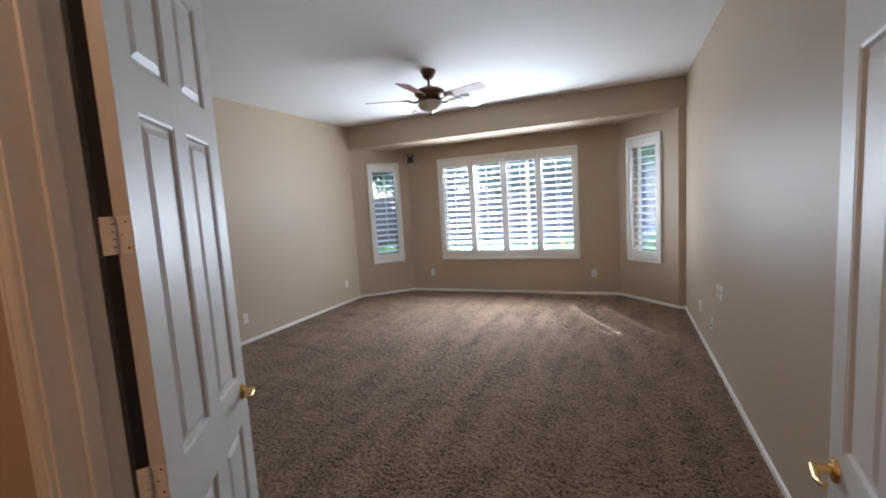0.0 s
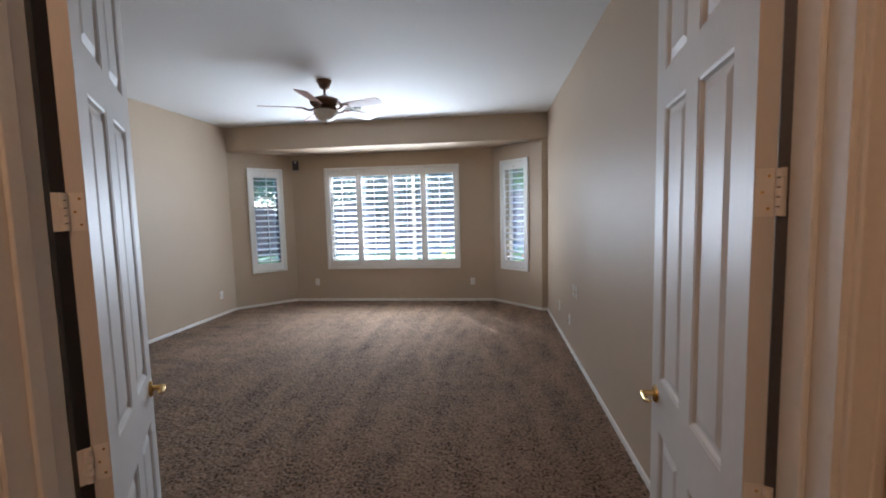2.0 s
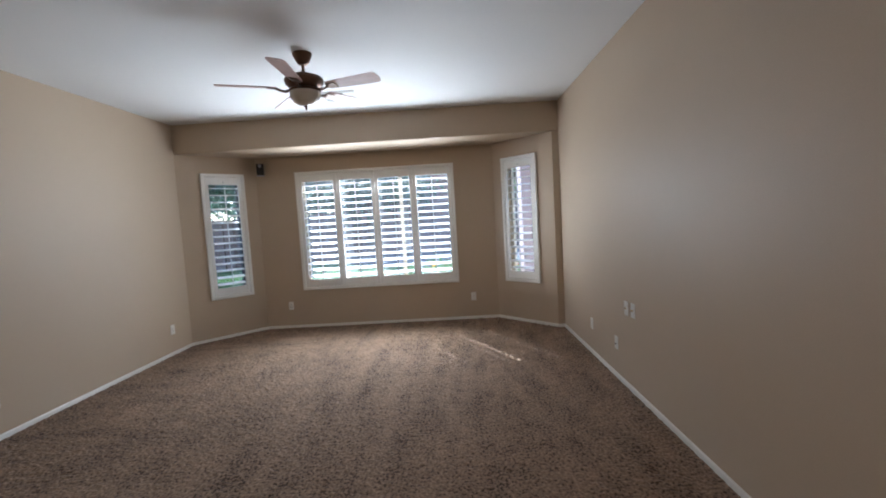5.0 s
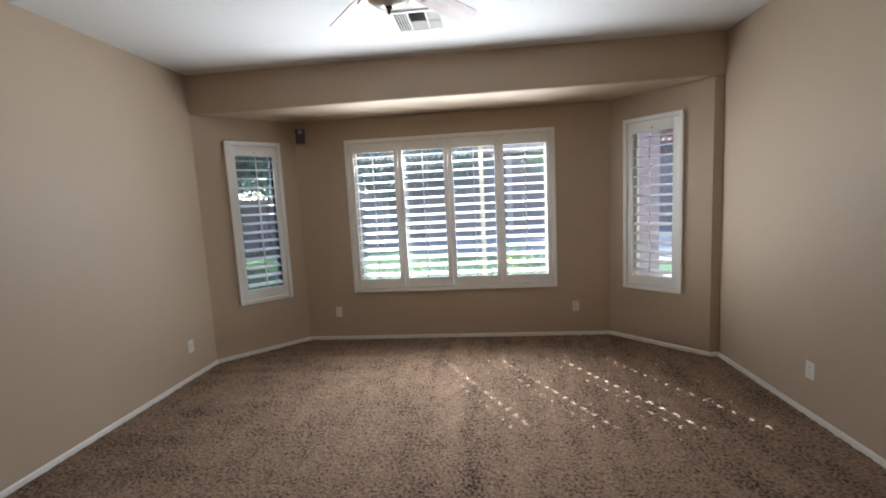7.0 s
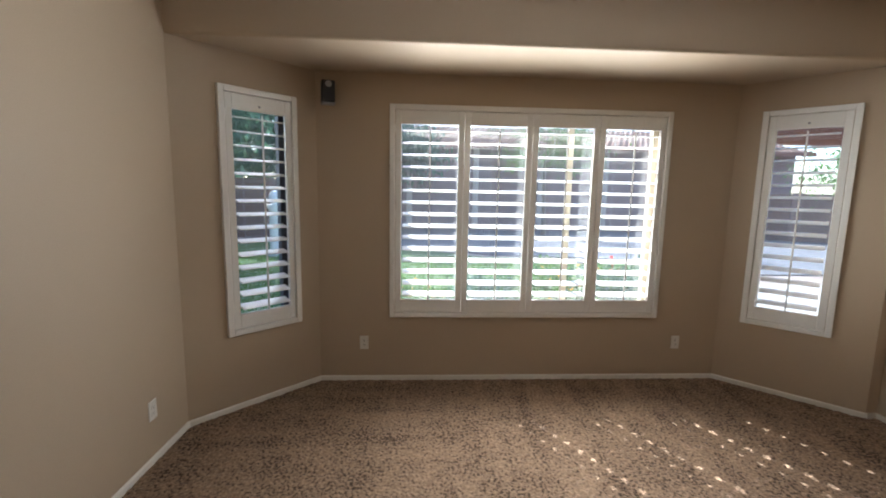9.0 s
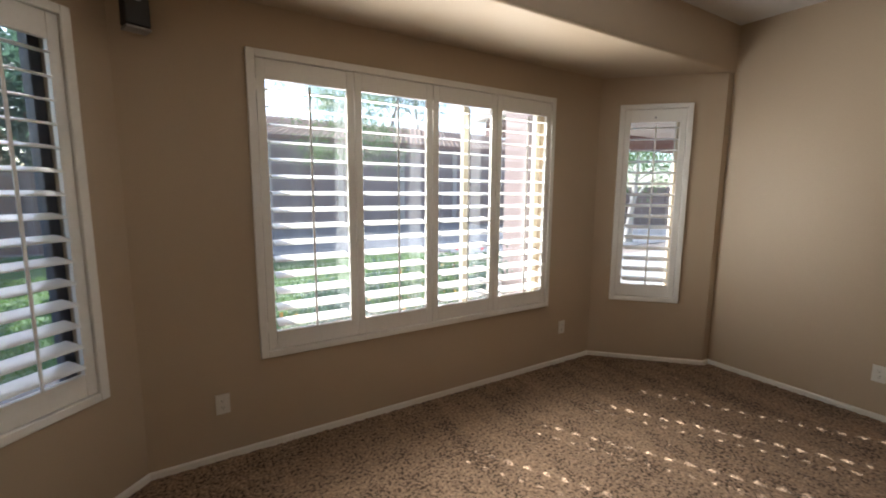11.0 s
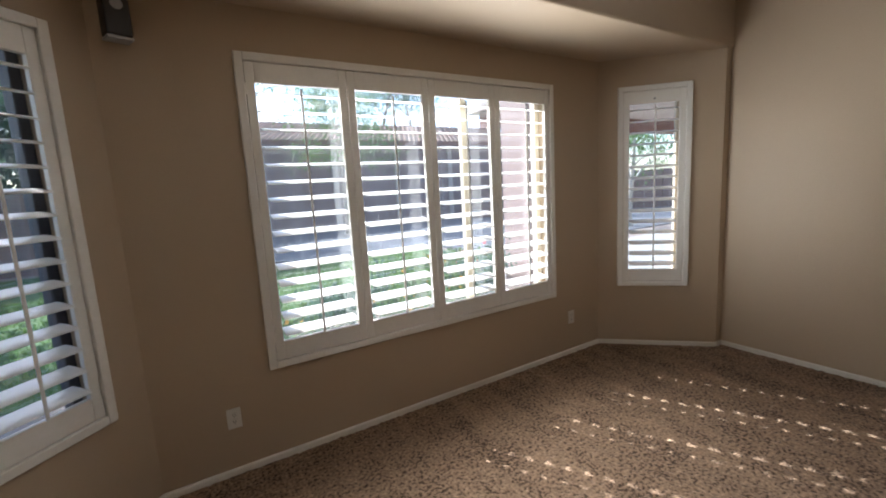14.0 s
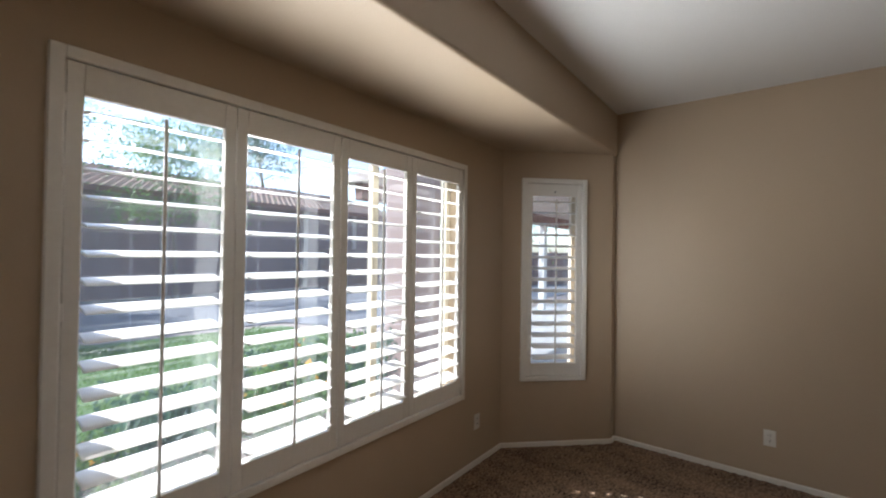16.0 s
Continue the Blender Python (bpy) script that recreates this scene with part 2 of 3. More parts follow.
def same_mesh(name, source, parent, m):
    ob = new(name, source.data)
    ob.parent = parent
    ob.matrix_basis = m
    return ob


def thing(name, m, label, category, group="", kind=""):
    ob = new(name)
    ob.empty_display_size = 0.1
    ob.matrix_basis = m
    return tagged(ob, label, category, group, kind)


def box(bm, x0, x1, y0, y1, z0, z1, bevel=0.0, seg=1):
    made = bmesh.ops.create_cube(bm, size=1)["verts"]
    bmesh.ops.transform(bm, matrix=Matrix.Translation(((x0 + x1) / 2, (y0 + y1) / 2, (z0 + z1) / 2)) @ Matrix.Diagonal((x1 - x0, y1 - y0, z1 - z0, 1)), verts=made)
    if bevel:
        edges = list({e for v in made for e in v.link_edges})
        bmesh.ops.bevel(bm, geom=edges, offset=bevel, segments=seg, affect="EDGES", profile=0.5)


def boxed(*args, **kw):
    bm = bmesh.new()
    box(bm, *args, **kw)
    return bm


def lathe(profile, steps=32):
    """A turned solid from (radius, height) pairs."""
    bm = bmesh.new()
    rings = [[bm.verts.new((r * math.cos(2 * math.pi * k / steps), r * math.sin(2 * math.pi * k / steps), z)) for k in range(steps)] for r, z in profile]
    for a, b in zip(rings, rings[1:]):
        for k in range(steps):
            bm.faces.new((a[k], a[(k + 1) % steps], b[(k + 1) % steps], b[k]))
    bm.faces.new(rings[0][::-1])
    bm.faces.new(rings[-1])
    return bm


def tube(bm, pts, radii, steps=8):
    """A bent, tapered tube through the points."""
    rings = []
    for i, p in enumerate(pts):
        p = Vector(p)
        way = (Vector(pts[min(i + 1, len(pts) - 1)]) - Vector(pts[max(i - 1, 0)])).normalized()
        q = way.to_track_quat("Z", "Y")
        rings.append([bm.verts.new(p + q @ Vector((radii[i] * math.cos(2 * math.pi * k / steps), radii[i] * math.sin(2 * math.pi * k / steps), 0))) for k in range(steps)])
    for a, b in zip(rings, rings[1:]):
        for k in range(steps):
            bm.faces.new((a[k], a[(k + 1) % steps], b[(k + 1) % steps], b[k]))
    bm.faces.new(rings[0][::-1])
    bm.faces.new(rings[-1])


def holed_wall(length, height, thick, holes):
    """Along local x, room face at y = 0, thickness to +y; holes (x0, x1, z0, z1) go right through."""
    xs = sorted({0, length, *[h[0] for h in holes], *[h[1] for h in holes]})
    zs = sorted({0, height, *[h[2] for h in holes], *[h[3] for h in holes]})
    bm = bmesh.new()
    grid = {(i, k, s): bm.verts.new((x, s * thick, z)) for i, x in enumerate(xs) for k, z in enumerate(zs) for s in (0, 1)}

    def solid(i, k):
        if not (0 <= i < len(xs) - 1 and 0 <= k < len(zs) - 1):
            return False
        cx, cz = (xs[i] + xs[i + 1]) / 2, (zs[k] + zs[k + 1]) / 2
        return not any(h[0] < cx < h[1] and h[2] < cz < h[3] for h in holes)

    for i in range(len(xs) - 1):
        for k in range(len(zs) - 1):
            if not solid(i, k):
                continue
            for s in (0, 1):
                bm.faces.new([grid[a, b, s] for a, b in ((i, k), (i + 1, k), (i + 1, k + 1), (i, k + 1))])
            for (di, dk), (a, b) in {(-1, 0): ((i, k), (i, k + 1)), (1, 0): ((i + 1, k), (i + 1, k + 1)), (0, -1): ((i, k), (i + 1, k)), (0, 1): ((i, k + 1), (i + 1, k + 1))}.items():
                if not solid(i + di, k + dk):
                    bm.faces.new((grid[*a, 0], grid[*b, 0], grid[*b, 1], grid[*a, 1]))
    for v in [v for v in bm.verts if not v.link_faces]:
        bm.verts.remove(v)
    return bm


def structure(name, bm, material, label, category, m=None, smooth=False):
    ob = part(name, bm, material, None, smooth=smooth)
    if m is not None:
        ob.matrix_basis = m
    return tagged(ob, label, category, kind="structure")


# ---- the room ----
LEFT, RIGHT, FRONT, BAY, BACK = -4.325, 0.645, 0.567, 6.10, 6.815
CEIL, SOFFIT = 2.904, 2.53
BAY_L0, BAY_L1, BAY_R1, BAY_R0 = (LEFT, BAY), (-3.60, BACK), (-0.14, BACK), (0.56, BAY + 0.012)
DOOR_X0, DOOR_X1, DOOR_TOP, HALL_FACE = -1.173, 0.366, 2.44, 0.446

structure("wall_west", boxed(LEFT - 0.12, LEFT, HALL_FACE, BAY + 0.2, -0.05, CEIL), PAINT_TAN, "tan painted side wall with satin sheen", "wall")
structure("wall_east", boxed(RIGHT, RIGHT + 0.12, HALL_FACE, BAY + 0.3, -0.05, CEIL), PAINT_TAN, "tan painted side wall with satin sheen", "wall")
structure("wall_south", holed_wall(RIGHT - LEFT, CEIL, FRONT - HALL_FACE, [(DOOR_X0 - LEFT, DOOR_X1 - LEFT, -0.0, DOOR_TOP)]), PAINT_TAN, "tan painted wall with a double doorway", "wall", pose(LEFT, HALL_FACE, 0))
structure("ceiling", boxed(LEFT - 0.12, RIGHT + 0.12, HALL_FACE, BAY, CEIL, CEIL + 0.1), PAINT_CEIL, "flat white painted ceiling with fine texture", "ceiling")

# the dropped head over the bay, with a rounded lower edge
bm = boxed(LEFT, RIGHT, BAY, BACK + 0.3, SOFFIT, CEIL + 0.1)
low = [e for e in bm.edges if all(abs(v.co.z - SOFFIT) < 1e-4 and abs(v.co.y - BAY) < 1e-4 for v in e.verts)]
bmesh.ops.bevel(bm, geom=low, offset=0.022, segments=5, affect="EDGES", profile=0.5)
structure("bay_header", bm, PAINT_TAN, "tan dropped header and soffit over the bay", "ceiling", smooth=True)


def along(a, b):
    """Pose whose x axis runs from a to b in plan, y outwards."""
    return pose(a[0], a[1], 0, 0, 0, math.degrees(math.atan2(b[1] - a[1], b[0] - a[0])))


WIN_Z0, WIN_Z1 = 0.56, 2.296
SIDE_LEN, WEST_LEN = math.dist(BAY_R0, BAY_R1), math.dist(BAY_L0, BAY_L1)
CENTRE_X0, CENTRE_X1 = -3.02, -0.705
SIDE_L = (0.280, 0.845)
SIDE_R = (SIDE_LEN - 0.825, SIDE_LEN - 0.245)
LIP = 0.045


def opening(x0, x1):
    return [(x0 + LIP, x1 - LIP, WIN_Z0 + LIP, WIN_Z1 - LIP)]


M_L, M_C, M_R = along(BAY_L0, BAY_L1), along(BAY_L1, BAY_R1), along(BAY_R1, BAY_R0)
structure("wall_bay_west", holed_wall(WEST_LEN, SOFFIT, 0.16, opening(*SIDE_L)), PAINT_TAN, "angled tan bay wall with a narrow window", "wall", M_L)
structure("wall_bay_north", holed_wall(BAY_R1[0] - BAY_L1[0], SOFFIT, 0.16, opening(CENTRE_X0 - BAY_L1[0], CENTRE_X1 - BAY_L1[0])), PAINT_TAN, "tan bay wall with a wide window", "wall", M_C)
structure("wall_bay_east", holed_wall(SIDE_LEN, SOFFIT, 0.16, opening(*SIDE_R)), PAINT_TAN, "angled tan bay wall with a narrow window", "wall", M_R)
for name, x0, x1 in (("wall_return_east", BAY_R0[0], RIGHT),):
    bm = boxed(x0, x1, BAY + 0.012, BAY + 0.16, -0.05, SOFFIT)
    structure(name, bm, PAINT_TAN, "narrow tan wall return beside the bay", "wall")

# carpet: a pile surface with real relief
def carpet():
    step = 0.0105
    x0, x1, y0, y1 = LEFT, RIGHT, 0.50, BACK + 0.02
    nx, ny = int((x1 - x0) / step), int((y1 - y0) / step)
    rng = np.random.default_rng(4)
    z = rng.normal(0, 1, (ny + 1, nx + 1))
    z = (z + np.roll(z, 1, 0) + np.roll(z, 1, 1) + np.roll(z, (1, 1), (0, 1))) / 4
    z = z * 0.0042
    xs, ys = np.meshgrid(np.linspace(x0, x1, nx + 1), np.linspace(y0, y1, ny + 1))
    jit = rng.uniform(-0.003, 0.003, (2, ny + 1, nx + 1))
    co = np.stack([xs + jit[0], ys + jit[1], np.clip(z, -0.012, 0.006)], -1).reshape(-1, 3)
    a = (np.arange(ny)[:, None] * (nx + 1) + np.arange(nx)[None]).reshape(-1)
    quads = np.stack([a, a + 1, a + nx + 2, a + nx + 1], -1)
    me = bpy.data.meshes.new("carpet")
    me.vertices.add(len(co))
    me.vertices.foreach_set("co", co.ravel())
    me.loops.add(quads.size)
    me.loops.foreach_set("vertex_index", quads.ravel())
    me.polygons.add(len(quads))
    me.polygons.foreach_set("loop_start", np.arange(0, quads.size, 4))
    me.polygons.foreach_set("loop_total", np.full(len(quads), 4))
    me.update(calc_edges=True)
    me.materials.append(CARPET)
    return tagged(new("floor", me), "brown cut pile carpet with brushed vacuum streaks", "carpet", kind="structure")


carpet()
structure("hall_floor", boxed(-2.2, RIGHT, -1.7, 0.50, -0.03, 0.002), CARPET, "brown cut pile hall carpet", "carpet")
structure("subfloor", boxed(LEFT - 0.1, RIGHT + 0.1, HALL_FACE, BACK + 0.1, -0.11, -0.03), CONCRETE, "concrete slab under the carpet", "floor")

# added wall, hidden by the west door leaf, keeps light out of its gap
structure("wall_gap_shade", boxed(-1.74, -1.62, FRONT, 1.22, -0.05, CEIL), PAINT_TAN, "added short tan wall that shades the hinge gap", "wall")

# hall behind the doorway
structure("hall_wall_south", boxed(-2.2, RIGHT, -1.82, -1.7, -0.05, CEIL), PAINT_TAN, "tan hall wall", "wall")
structure("hall_wall_west", boxed(-2.32, -2.2, -1.82, HALL_FACE, -0.05, CEIL), PAINT_TAN, "tan hall wall", "wall")
structure("hall_wall_east", boxed(RIGHT, RIGHT + 0.12, -1.82, HALL_FACE, -0.05, CEIL), PAINT_TAN, "tan hall wall", "wall")
structure("hall_ceiling", boxed(-2.32, RIGHT + 0.12, -1.82, HALL_FACE, CEIL, CEIL + 0.1), PAINT_CEIL, "white hall ceiling", "ceiling")


# ---- baseboards ----
def baseboard(a, b):
    length = math.dist(a, b)
    bm = bmesh.new()
    prof = [(0, 0), (-0.013, 0), (-0.013, 0.036), (-0.010, 0.043), (-0.004, 0.047), (0, 0.047)]
    rows = [[bm.verts.new((x, y, z)) for y, z in prof] for x in (0, length)]
    for k in range(len(prof)):
        bm.faces.new((rows[0][k], rows[0][(k + 1) % len(prof)], rows[1][(k + 1) % len(prof)], rows[1][k]))
    bm.faces.new(rows[0])
    bm.faces.new(rows[1][::-1])
    structure("baseboard", bm, PAINT_TRIM, "low white painted baseboard along the carpet", "baseboard", along(a, b) @ pose(0, 0, -0.008))


for a, b in (((LEFT, FRONT), (LEFT, BAY)), (BAY_L0, BAY_L1), (BAY_L1, BAY_R1), (BAY_R1, BAY_R0), ((BAY_R0[0], BAY + 0.012), (RIGHT, BAY + 0.012)), ((RIGHT, BAY), (RIGHT, FRONT)), ((DOOR_X0 - 0.07, FRONT), (LEFT, FRONT)), ((RIGHT, FRONT), (DOOR_X1 + 0.07, FRONT))):
    baseboard(a, b)


# ---- windows and shutters ----
LOUVER_TILT, LOUVERS, CHORD = 10.5, 15, 0.114


def louver_mesh(width):
    """A rounded, lens-shaped blade along x."""
    bm = bmesh.new()
    n = 14
    ring = [(CHORD / 2 * math.cos(2 * math.pi * k / n), 0.0058 * math.sin(2 * math.pi * k / n) ) for k in range(n)]
    ends = [[bm.verts.new((x, y, z)) for y, z in ring] for x in (-width / 2, width / 2)]
    for k in range(n):
        bm.faces.new((ends[0][k], ends[0][(k + 1) % n], ends[1][(k + 1) % n], ends[1][k]))
    bm.faces.new(ends[0][::-1])
    bm.faces.new(ends[1])
    return bm


def shutter(m, x0, x1, count, where):
    """Plantation shutter: an outer frame on the wall and louvred panels in it; room side is -y."""
    top = thing("plantation_shutter", m @ pose(0, 0, 0), f"white plantation shutter with open louvers on the {where} window", "shutter", "plantation shutters")
    w = 0.042
    bm = bmesh.new()
    for a, b, c, d in ((x0, x0 + w, WIN_Z0, WIN_Z1), (x1 - w, x1, WIN_Z0, WIN_Z1), (x0 + w, x1 - w, WIN_Z0, WIN_Z0 + w), (x0 + w, x1 - w, WIN_Z1 - w, WIN_Z1)):
        box(bm, a, b, -0.026, 0.03, c, d, 0.004)
    part("shutter_frame", bm, SHUTTER, top)
    inner0, inner1 = x0 + w + 0.002, x1 - w - 0.002
    pw = (inner1 - inner0) / count
    stile, rail = 0.047, 0.106
    z0, z1 = WIN_Z0 + w + 0.003, WIN_Z1 - w - 0.003
    lo, hi = z0 + rail, z1 - rail
    blade = None
    for k in range(count):
        meet = (0.0022 if count == 4 and k == 2 else 0.0015, 0.0022 if count == 4 and k == 1 else 0.0015)
        a, b = inner0 + k * pw + meet[0], inner0 + (k + 1) * pw - meet[1]
        bm = bmesh.new()
        for p, q, r, s in ((a, a + stile, z0, z1), (b - stile, b, z0, z1), (a + stile, b - stile, z0, lo), (a + stile, b - stile, hi, z1)):
            box(bm, p, q, -0.014, 0.014, r, s, 0.003)
        panel = part("shutter_panel", bm, SHUTTER, top)
        width = b - a - 2 * stile - 0.022
        pitch = (hi - lo) / LOUVERS
        mid = (a + b) / 2
        for i in range(LOUVERS):
            mm = pose(mid, 0.012, lo + (i + 0.5) * pitch, LOUVER_TILT + random.uniform(-0.7, 0.7))
            if blade is None:
                blade = part("louver", louver_mesh(width), SHUTTER, panel, smooth=True)
                blade.matrix_basis = mm
            else:
                same_mesh("louver", blade, panel, mm)
        dy, dz = 0.012 - math.cos(radians(LOUVER_TILT)) * CHORD / 2 - 0.006, -math.sin(radians(LOUVER_TILT)) * CHORD / 2
        part("tilt_rod", boxed(mid - 0.006, mid + 0.006, dy - 0.005, dy + 0.005, lo + 0.02 + dz, hi - 0.015 + dz, bevel=0.002), SHUTTER, panel)
        if count == 1:
            plug = part("magnet_plug", lathe([(0.009, 0), (0.009, 0.002), (0.006, 0.003)], 14), GREY_MESH, panel)
            plug.matrix_basis = pose(mid, -0.014, hi + rail * 0.35, 90)
        side = a if k % 2 == 0 else b
        for z in (z0 + 0.14, (z0 + z1) / 2, z1 - 0.14):
            part("hinge", boxed(side - 0.005, side + 0.005, -0.019, -0.0135, z - 0.03, z + 0.03, bevel=0.0015), SHUTTER, panel)
    return top


def window(name, m, x0, x1, mullions, label, side_material=None):
    top = thing(name, m, label, "window", kind="structure")
    a, b, c, d = x0 + LIP, x1 - LIP, WIN_Z0 + LIP, WIN_Z1 - LIP
    y0, y1, f = 0.10, 0.158, 0.045
    for p, q, r, s in ((a, a + f, c, d), (b - f, b, c, d), (a + f, b - f, c, c + f), (a + f, b - f, d - f, d)):
        part("window_frame", boxed(p, q, y0, y1, r, s, bevel=0.004), side_material if side_material and p > a + f else WINDOW_VINYL, top)
    cuts = [a + f, *mullions, b - f]
    for x in mullions:
        part("mullion", boxed(x - 0.024, x + 0.024, y0 + 0.006, y1 - 0.006, c + f, d - f, bevel=0.004), WINDOW_VINYL, top)
    for p, q in zip(cuts, cuts[1:]):
        bm = bmesh.new()
        bm.faces.new([bm.verts.new(v) for v in ((p - 0.002, 0.13, c + f - 0.002), (q + 0.002, 0.13, c + f - 0.002), (q + 0.002, 0.13, d - f + 0.002), (p - 0.002, 0.13, d - f + 0.002))])
        me = bpy.data.meshes.new("pane")
        bm.to_mesh(me)
        bm.free()
        me.materials.append(GLASS)
        pane = new("pane", me)
        pane.parent = top
        pane.visible_shadow = False
    return top


# the frame's far upright is dark grey, the other three sides almond
window("window_1", M_L, *SIDE_L, [], "narrow vinyl bay window with a dark screen track", DARK_GREY)
window("window_2", M_C, CENTRE_X0 - BAY_L1[0], CENTRE_X1 - BAY_L1[0], [-1.50 - BAY_L1[0]], "wide almond vinyl sliding window with clear glass")
window("window_3", M_R, *SIDE_R, [], "narrow almond vinyl bay window with clear glass")
shutter(M_L, *SIDE_L, 1, "narrow garden side")
shutter(M_C, CENTRE_X0 - BAY_L1[0], CENTRE_X1 - BAY_L1[0], 4, "wide middle")
shutter(M_R, *SIDE_R, 1, "narrow patio side")


# ---- double doorway ----
def casing(side_y, outward):
    bm = bmesh.new()
    y0, y1 = sorted((side_y, side_y + outward * 0.016))
    w = 0.057
    for a, b, c, d in ((DOOR_X0 - w, DOOR_X0, 0, DOOR_TOP + w), (DOOR_X1, DOOR_X1 + w, 0, DOOR_TOP + w), (DOOR_X0, DOOR_X1, DOOR_TOP, DOOR_TOP + w)):
        box(bm, a, b, y0, y1, c, d, 0.004, 2)
        if d - c > 1:
            box(bm, a + 0.006 if a < 0 else b - 0.022, a + 0.022 if a < 0 else b - 0.006, y0 - 0.004 if outward < 0 else y0, y1 if outward < 0 else y1 + 0.004, c, d, 0.003, 2)
    structure("door_casing", bm, PAINT_TRIM, "white painted door casing round the double doorway", "trim")


casing(HALL_FACE, -1)
casing(FRONT, 1)
bm = bmesh.new()
for a, b in ((DOOR_X0, DOOR_X0 + 0.012), (DOOR_X1 - 0.012, DOOR_X1)):
    box(bm, a, b, HALL_FACE - 0.004, FRONT + 0.004, 0, DOOR_TOP)
box(bm, DOOR_X0 + 0.012, DOOR_X1 - 0.012, HALL_FACE - 0.004, FRONT + 0.004, DOOR_TOP - 0.012, DOOR_TOP)
for a, b in ((DOOR_X0 + 0.012, DOOR_X0 + 0.024), (DOOR_X1 - 0.024, DOOR_X1 - 0.012)):
    box(bm, a, b, FRONT - 0.075, FRONT - 0.038, 0, DOOR_TOP - 0.012, 0.003)
structure("door_jamb", bm, PAINT_TRIM, "white painted door jamb with stops", "trim")


def panel_door(name, m, width, pin, plate_to):
    """Six-panel door; local x runs from the hinge edge, hall face at y = 0, thickness 35 mm to side * y."""
    top = thing(name, m, "open white six-panel interior door with brass lever", "door", kind="structure")
    t, h, z0 = 0.036, 2.40, 0.025
    st, mu = 0.105, 0.10
    pw = (width - 2 * st - mu) / 2
    rows = ((0.23, 0.73), (0.91, 1.82), (1.935, 2.29))
    cols = ((st, st + pw), (st + pw + mu, width - st))
    bm = bmesh.new()
    xs = [0, st, st + pw, st + pw + mu, width - st, width]
    for a, b in ((xs[0], xs[1]), (xs[4], xs[5])):
        box(bm, a, b, 0, t, z0, z0 + h)
    for a, b in zip((z0, 0.73, 1.82, 2.29), (0.23, 0.91, 1.935, z0 + h)):
        box(bm, st, width - st, 0, t, a, b)
    for a, b in rows:
        box(bm, xs[2], xs[3], 0, t, a, b)
    bmesh.ops.remove_doubles(bm, verts=bm.verts, dist=1e-5)
    part("stiles_and_rails", bm, PAINT_DOOR, top)
    for r0, r1 in rows:
        for c0, c1 in cols:
            bm = bmesh.new()
            for s in (0, 1):
                def y(d):
                    return d if s == 0 else t - d
                rings = []
                for inset, deep in ((0, 0.001), (0.008, 0.003), (0.014, 0.011), (0.024, 0.011), (0.045, 0.0035)):
                    rings.append([bm.verts.new((px, y(deep), pz)) for px, pz in ((c0 + inset, r0 + inset), (c1 - inset, r0 + inset), (c1 - inset, r1 - inset), (c0 + inset, r1 - inset))])
                for p, q in zip(rings, rings[1:]):
                    for k in range(4):
                        bm.faces.new((p[k], p[(k + 1) % 4], q[(k + 1) % 4], q[k]))
                bm.faces.new(rings[-1])
            part("panel", bm, PAINT_DOOR, top)
    # brass lever on both faces
    for s in (0, 1):
        handle = part("lever_handle", lathe([(0.031, 0), (0.031, 0.004), (0.026, 0.010), (0.012, 0.012), (0.010, 0.030), (0.010, 0.048), (0.006, 0.052)], 20), BRASS, top, "polished brass lever handle", True)
        handle.matrix_basis = pose(width - 0.065, 0 if s == 0 else t, 0.845, 90 if s == 0 else -90)
        bm = bmesh.new()
        sgn = 1 if s == 0 else -1
        tube(bm, [(0, 0, 0.042), (-0.02, 0, 0.045), (-0.05, -sgn * 0.004, 0.046), (-0.085, sgn * 0.008, 0.045), (-0.11, sgn * 0.020, 0.043)], [0.009, 0.010, 0.008, 0.007, 0.005], 10)
        part("lever", bm, BRASS, handle, smooth=True)
    for z in (0.30, 0.912, 1.52, 2.16):
        hb = bmesh.new()
        for k in range(5):
            bmesh.ops.create_cone(hb, cap_ends=True, segments=12, radius1=0.0085, radius2=0.0085, depth=0.0152, matrix=Matrix.Translation((0, 0, -0.0352 + k * 0.0176)))
        hinge = part("hinge", hb, PAINT_TRIM, top, "painted butt hinge with worn knuckles")
        hinge.matrix_basis = pose(-0.008, pin, z)
        leaf = bmesh.new()
        reach = math.hypot(*plate_to)
        box(leaf, 0, reach, -0.0012, 0.0012, -0.044, 0.044)
        plate_ob = part("leaf", leaf, PAINT_TRIM, hinge)
        plate_ob.matrix_basis = pose(0, 0, 0, 0, 0, math.degrees(math.atan2(plate_to[1], plate_to[0])))
        edge_leaf = part("leaf", boxed(-0.0015, 0.0, 0.003, 0.033, z - 0.044, z + 0.044), PAINT_TRIM, top)
        for sy, sz in ((0.012, 0.030), (0.022, 0.0), (0.012, -0.030)):
            screw = part("screw", lathe([(0.0032, 0), (0.0028, 0.0008)], 10), BRASS, edge_leaf)
            screw.matrix_basis = pose(-0.0015, sy, z + sz, 0, -90)
    return top


DOOR_W = 0.735
# the east leaf lies open near the side wall, the west leaf is swung past square
east_leaf = panel_door("door_1", pose(0.339, 0.579, 0, 0, 0, 82.7), DOOR_W, -0.004, (0.0, -0.012))
west_leaf = panel_door("door_2", pose(-1.120, 0.630, 0, 0, 0, 124.8), DOOR_W, 0.040, (-0.006, 0.020))
# black sheet closes the west hinge gap in place of its deep shade
gap_shade = part("gap_shade", boxed(0, 0.0262, -0.0012, 0.0012, 0.03, 2.41), BLACK, west_leaf, "black sheet standing in for shade in the hinge gap")
gap_shade.matrix_basis = pose(-0.0136, 0.0594, 0, 0, 0, -59.3)
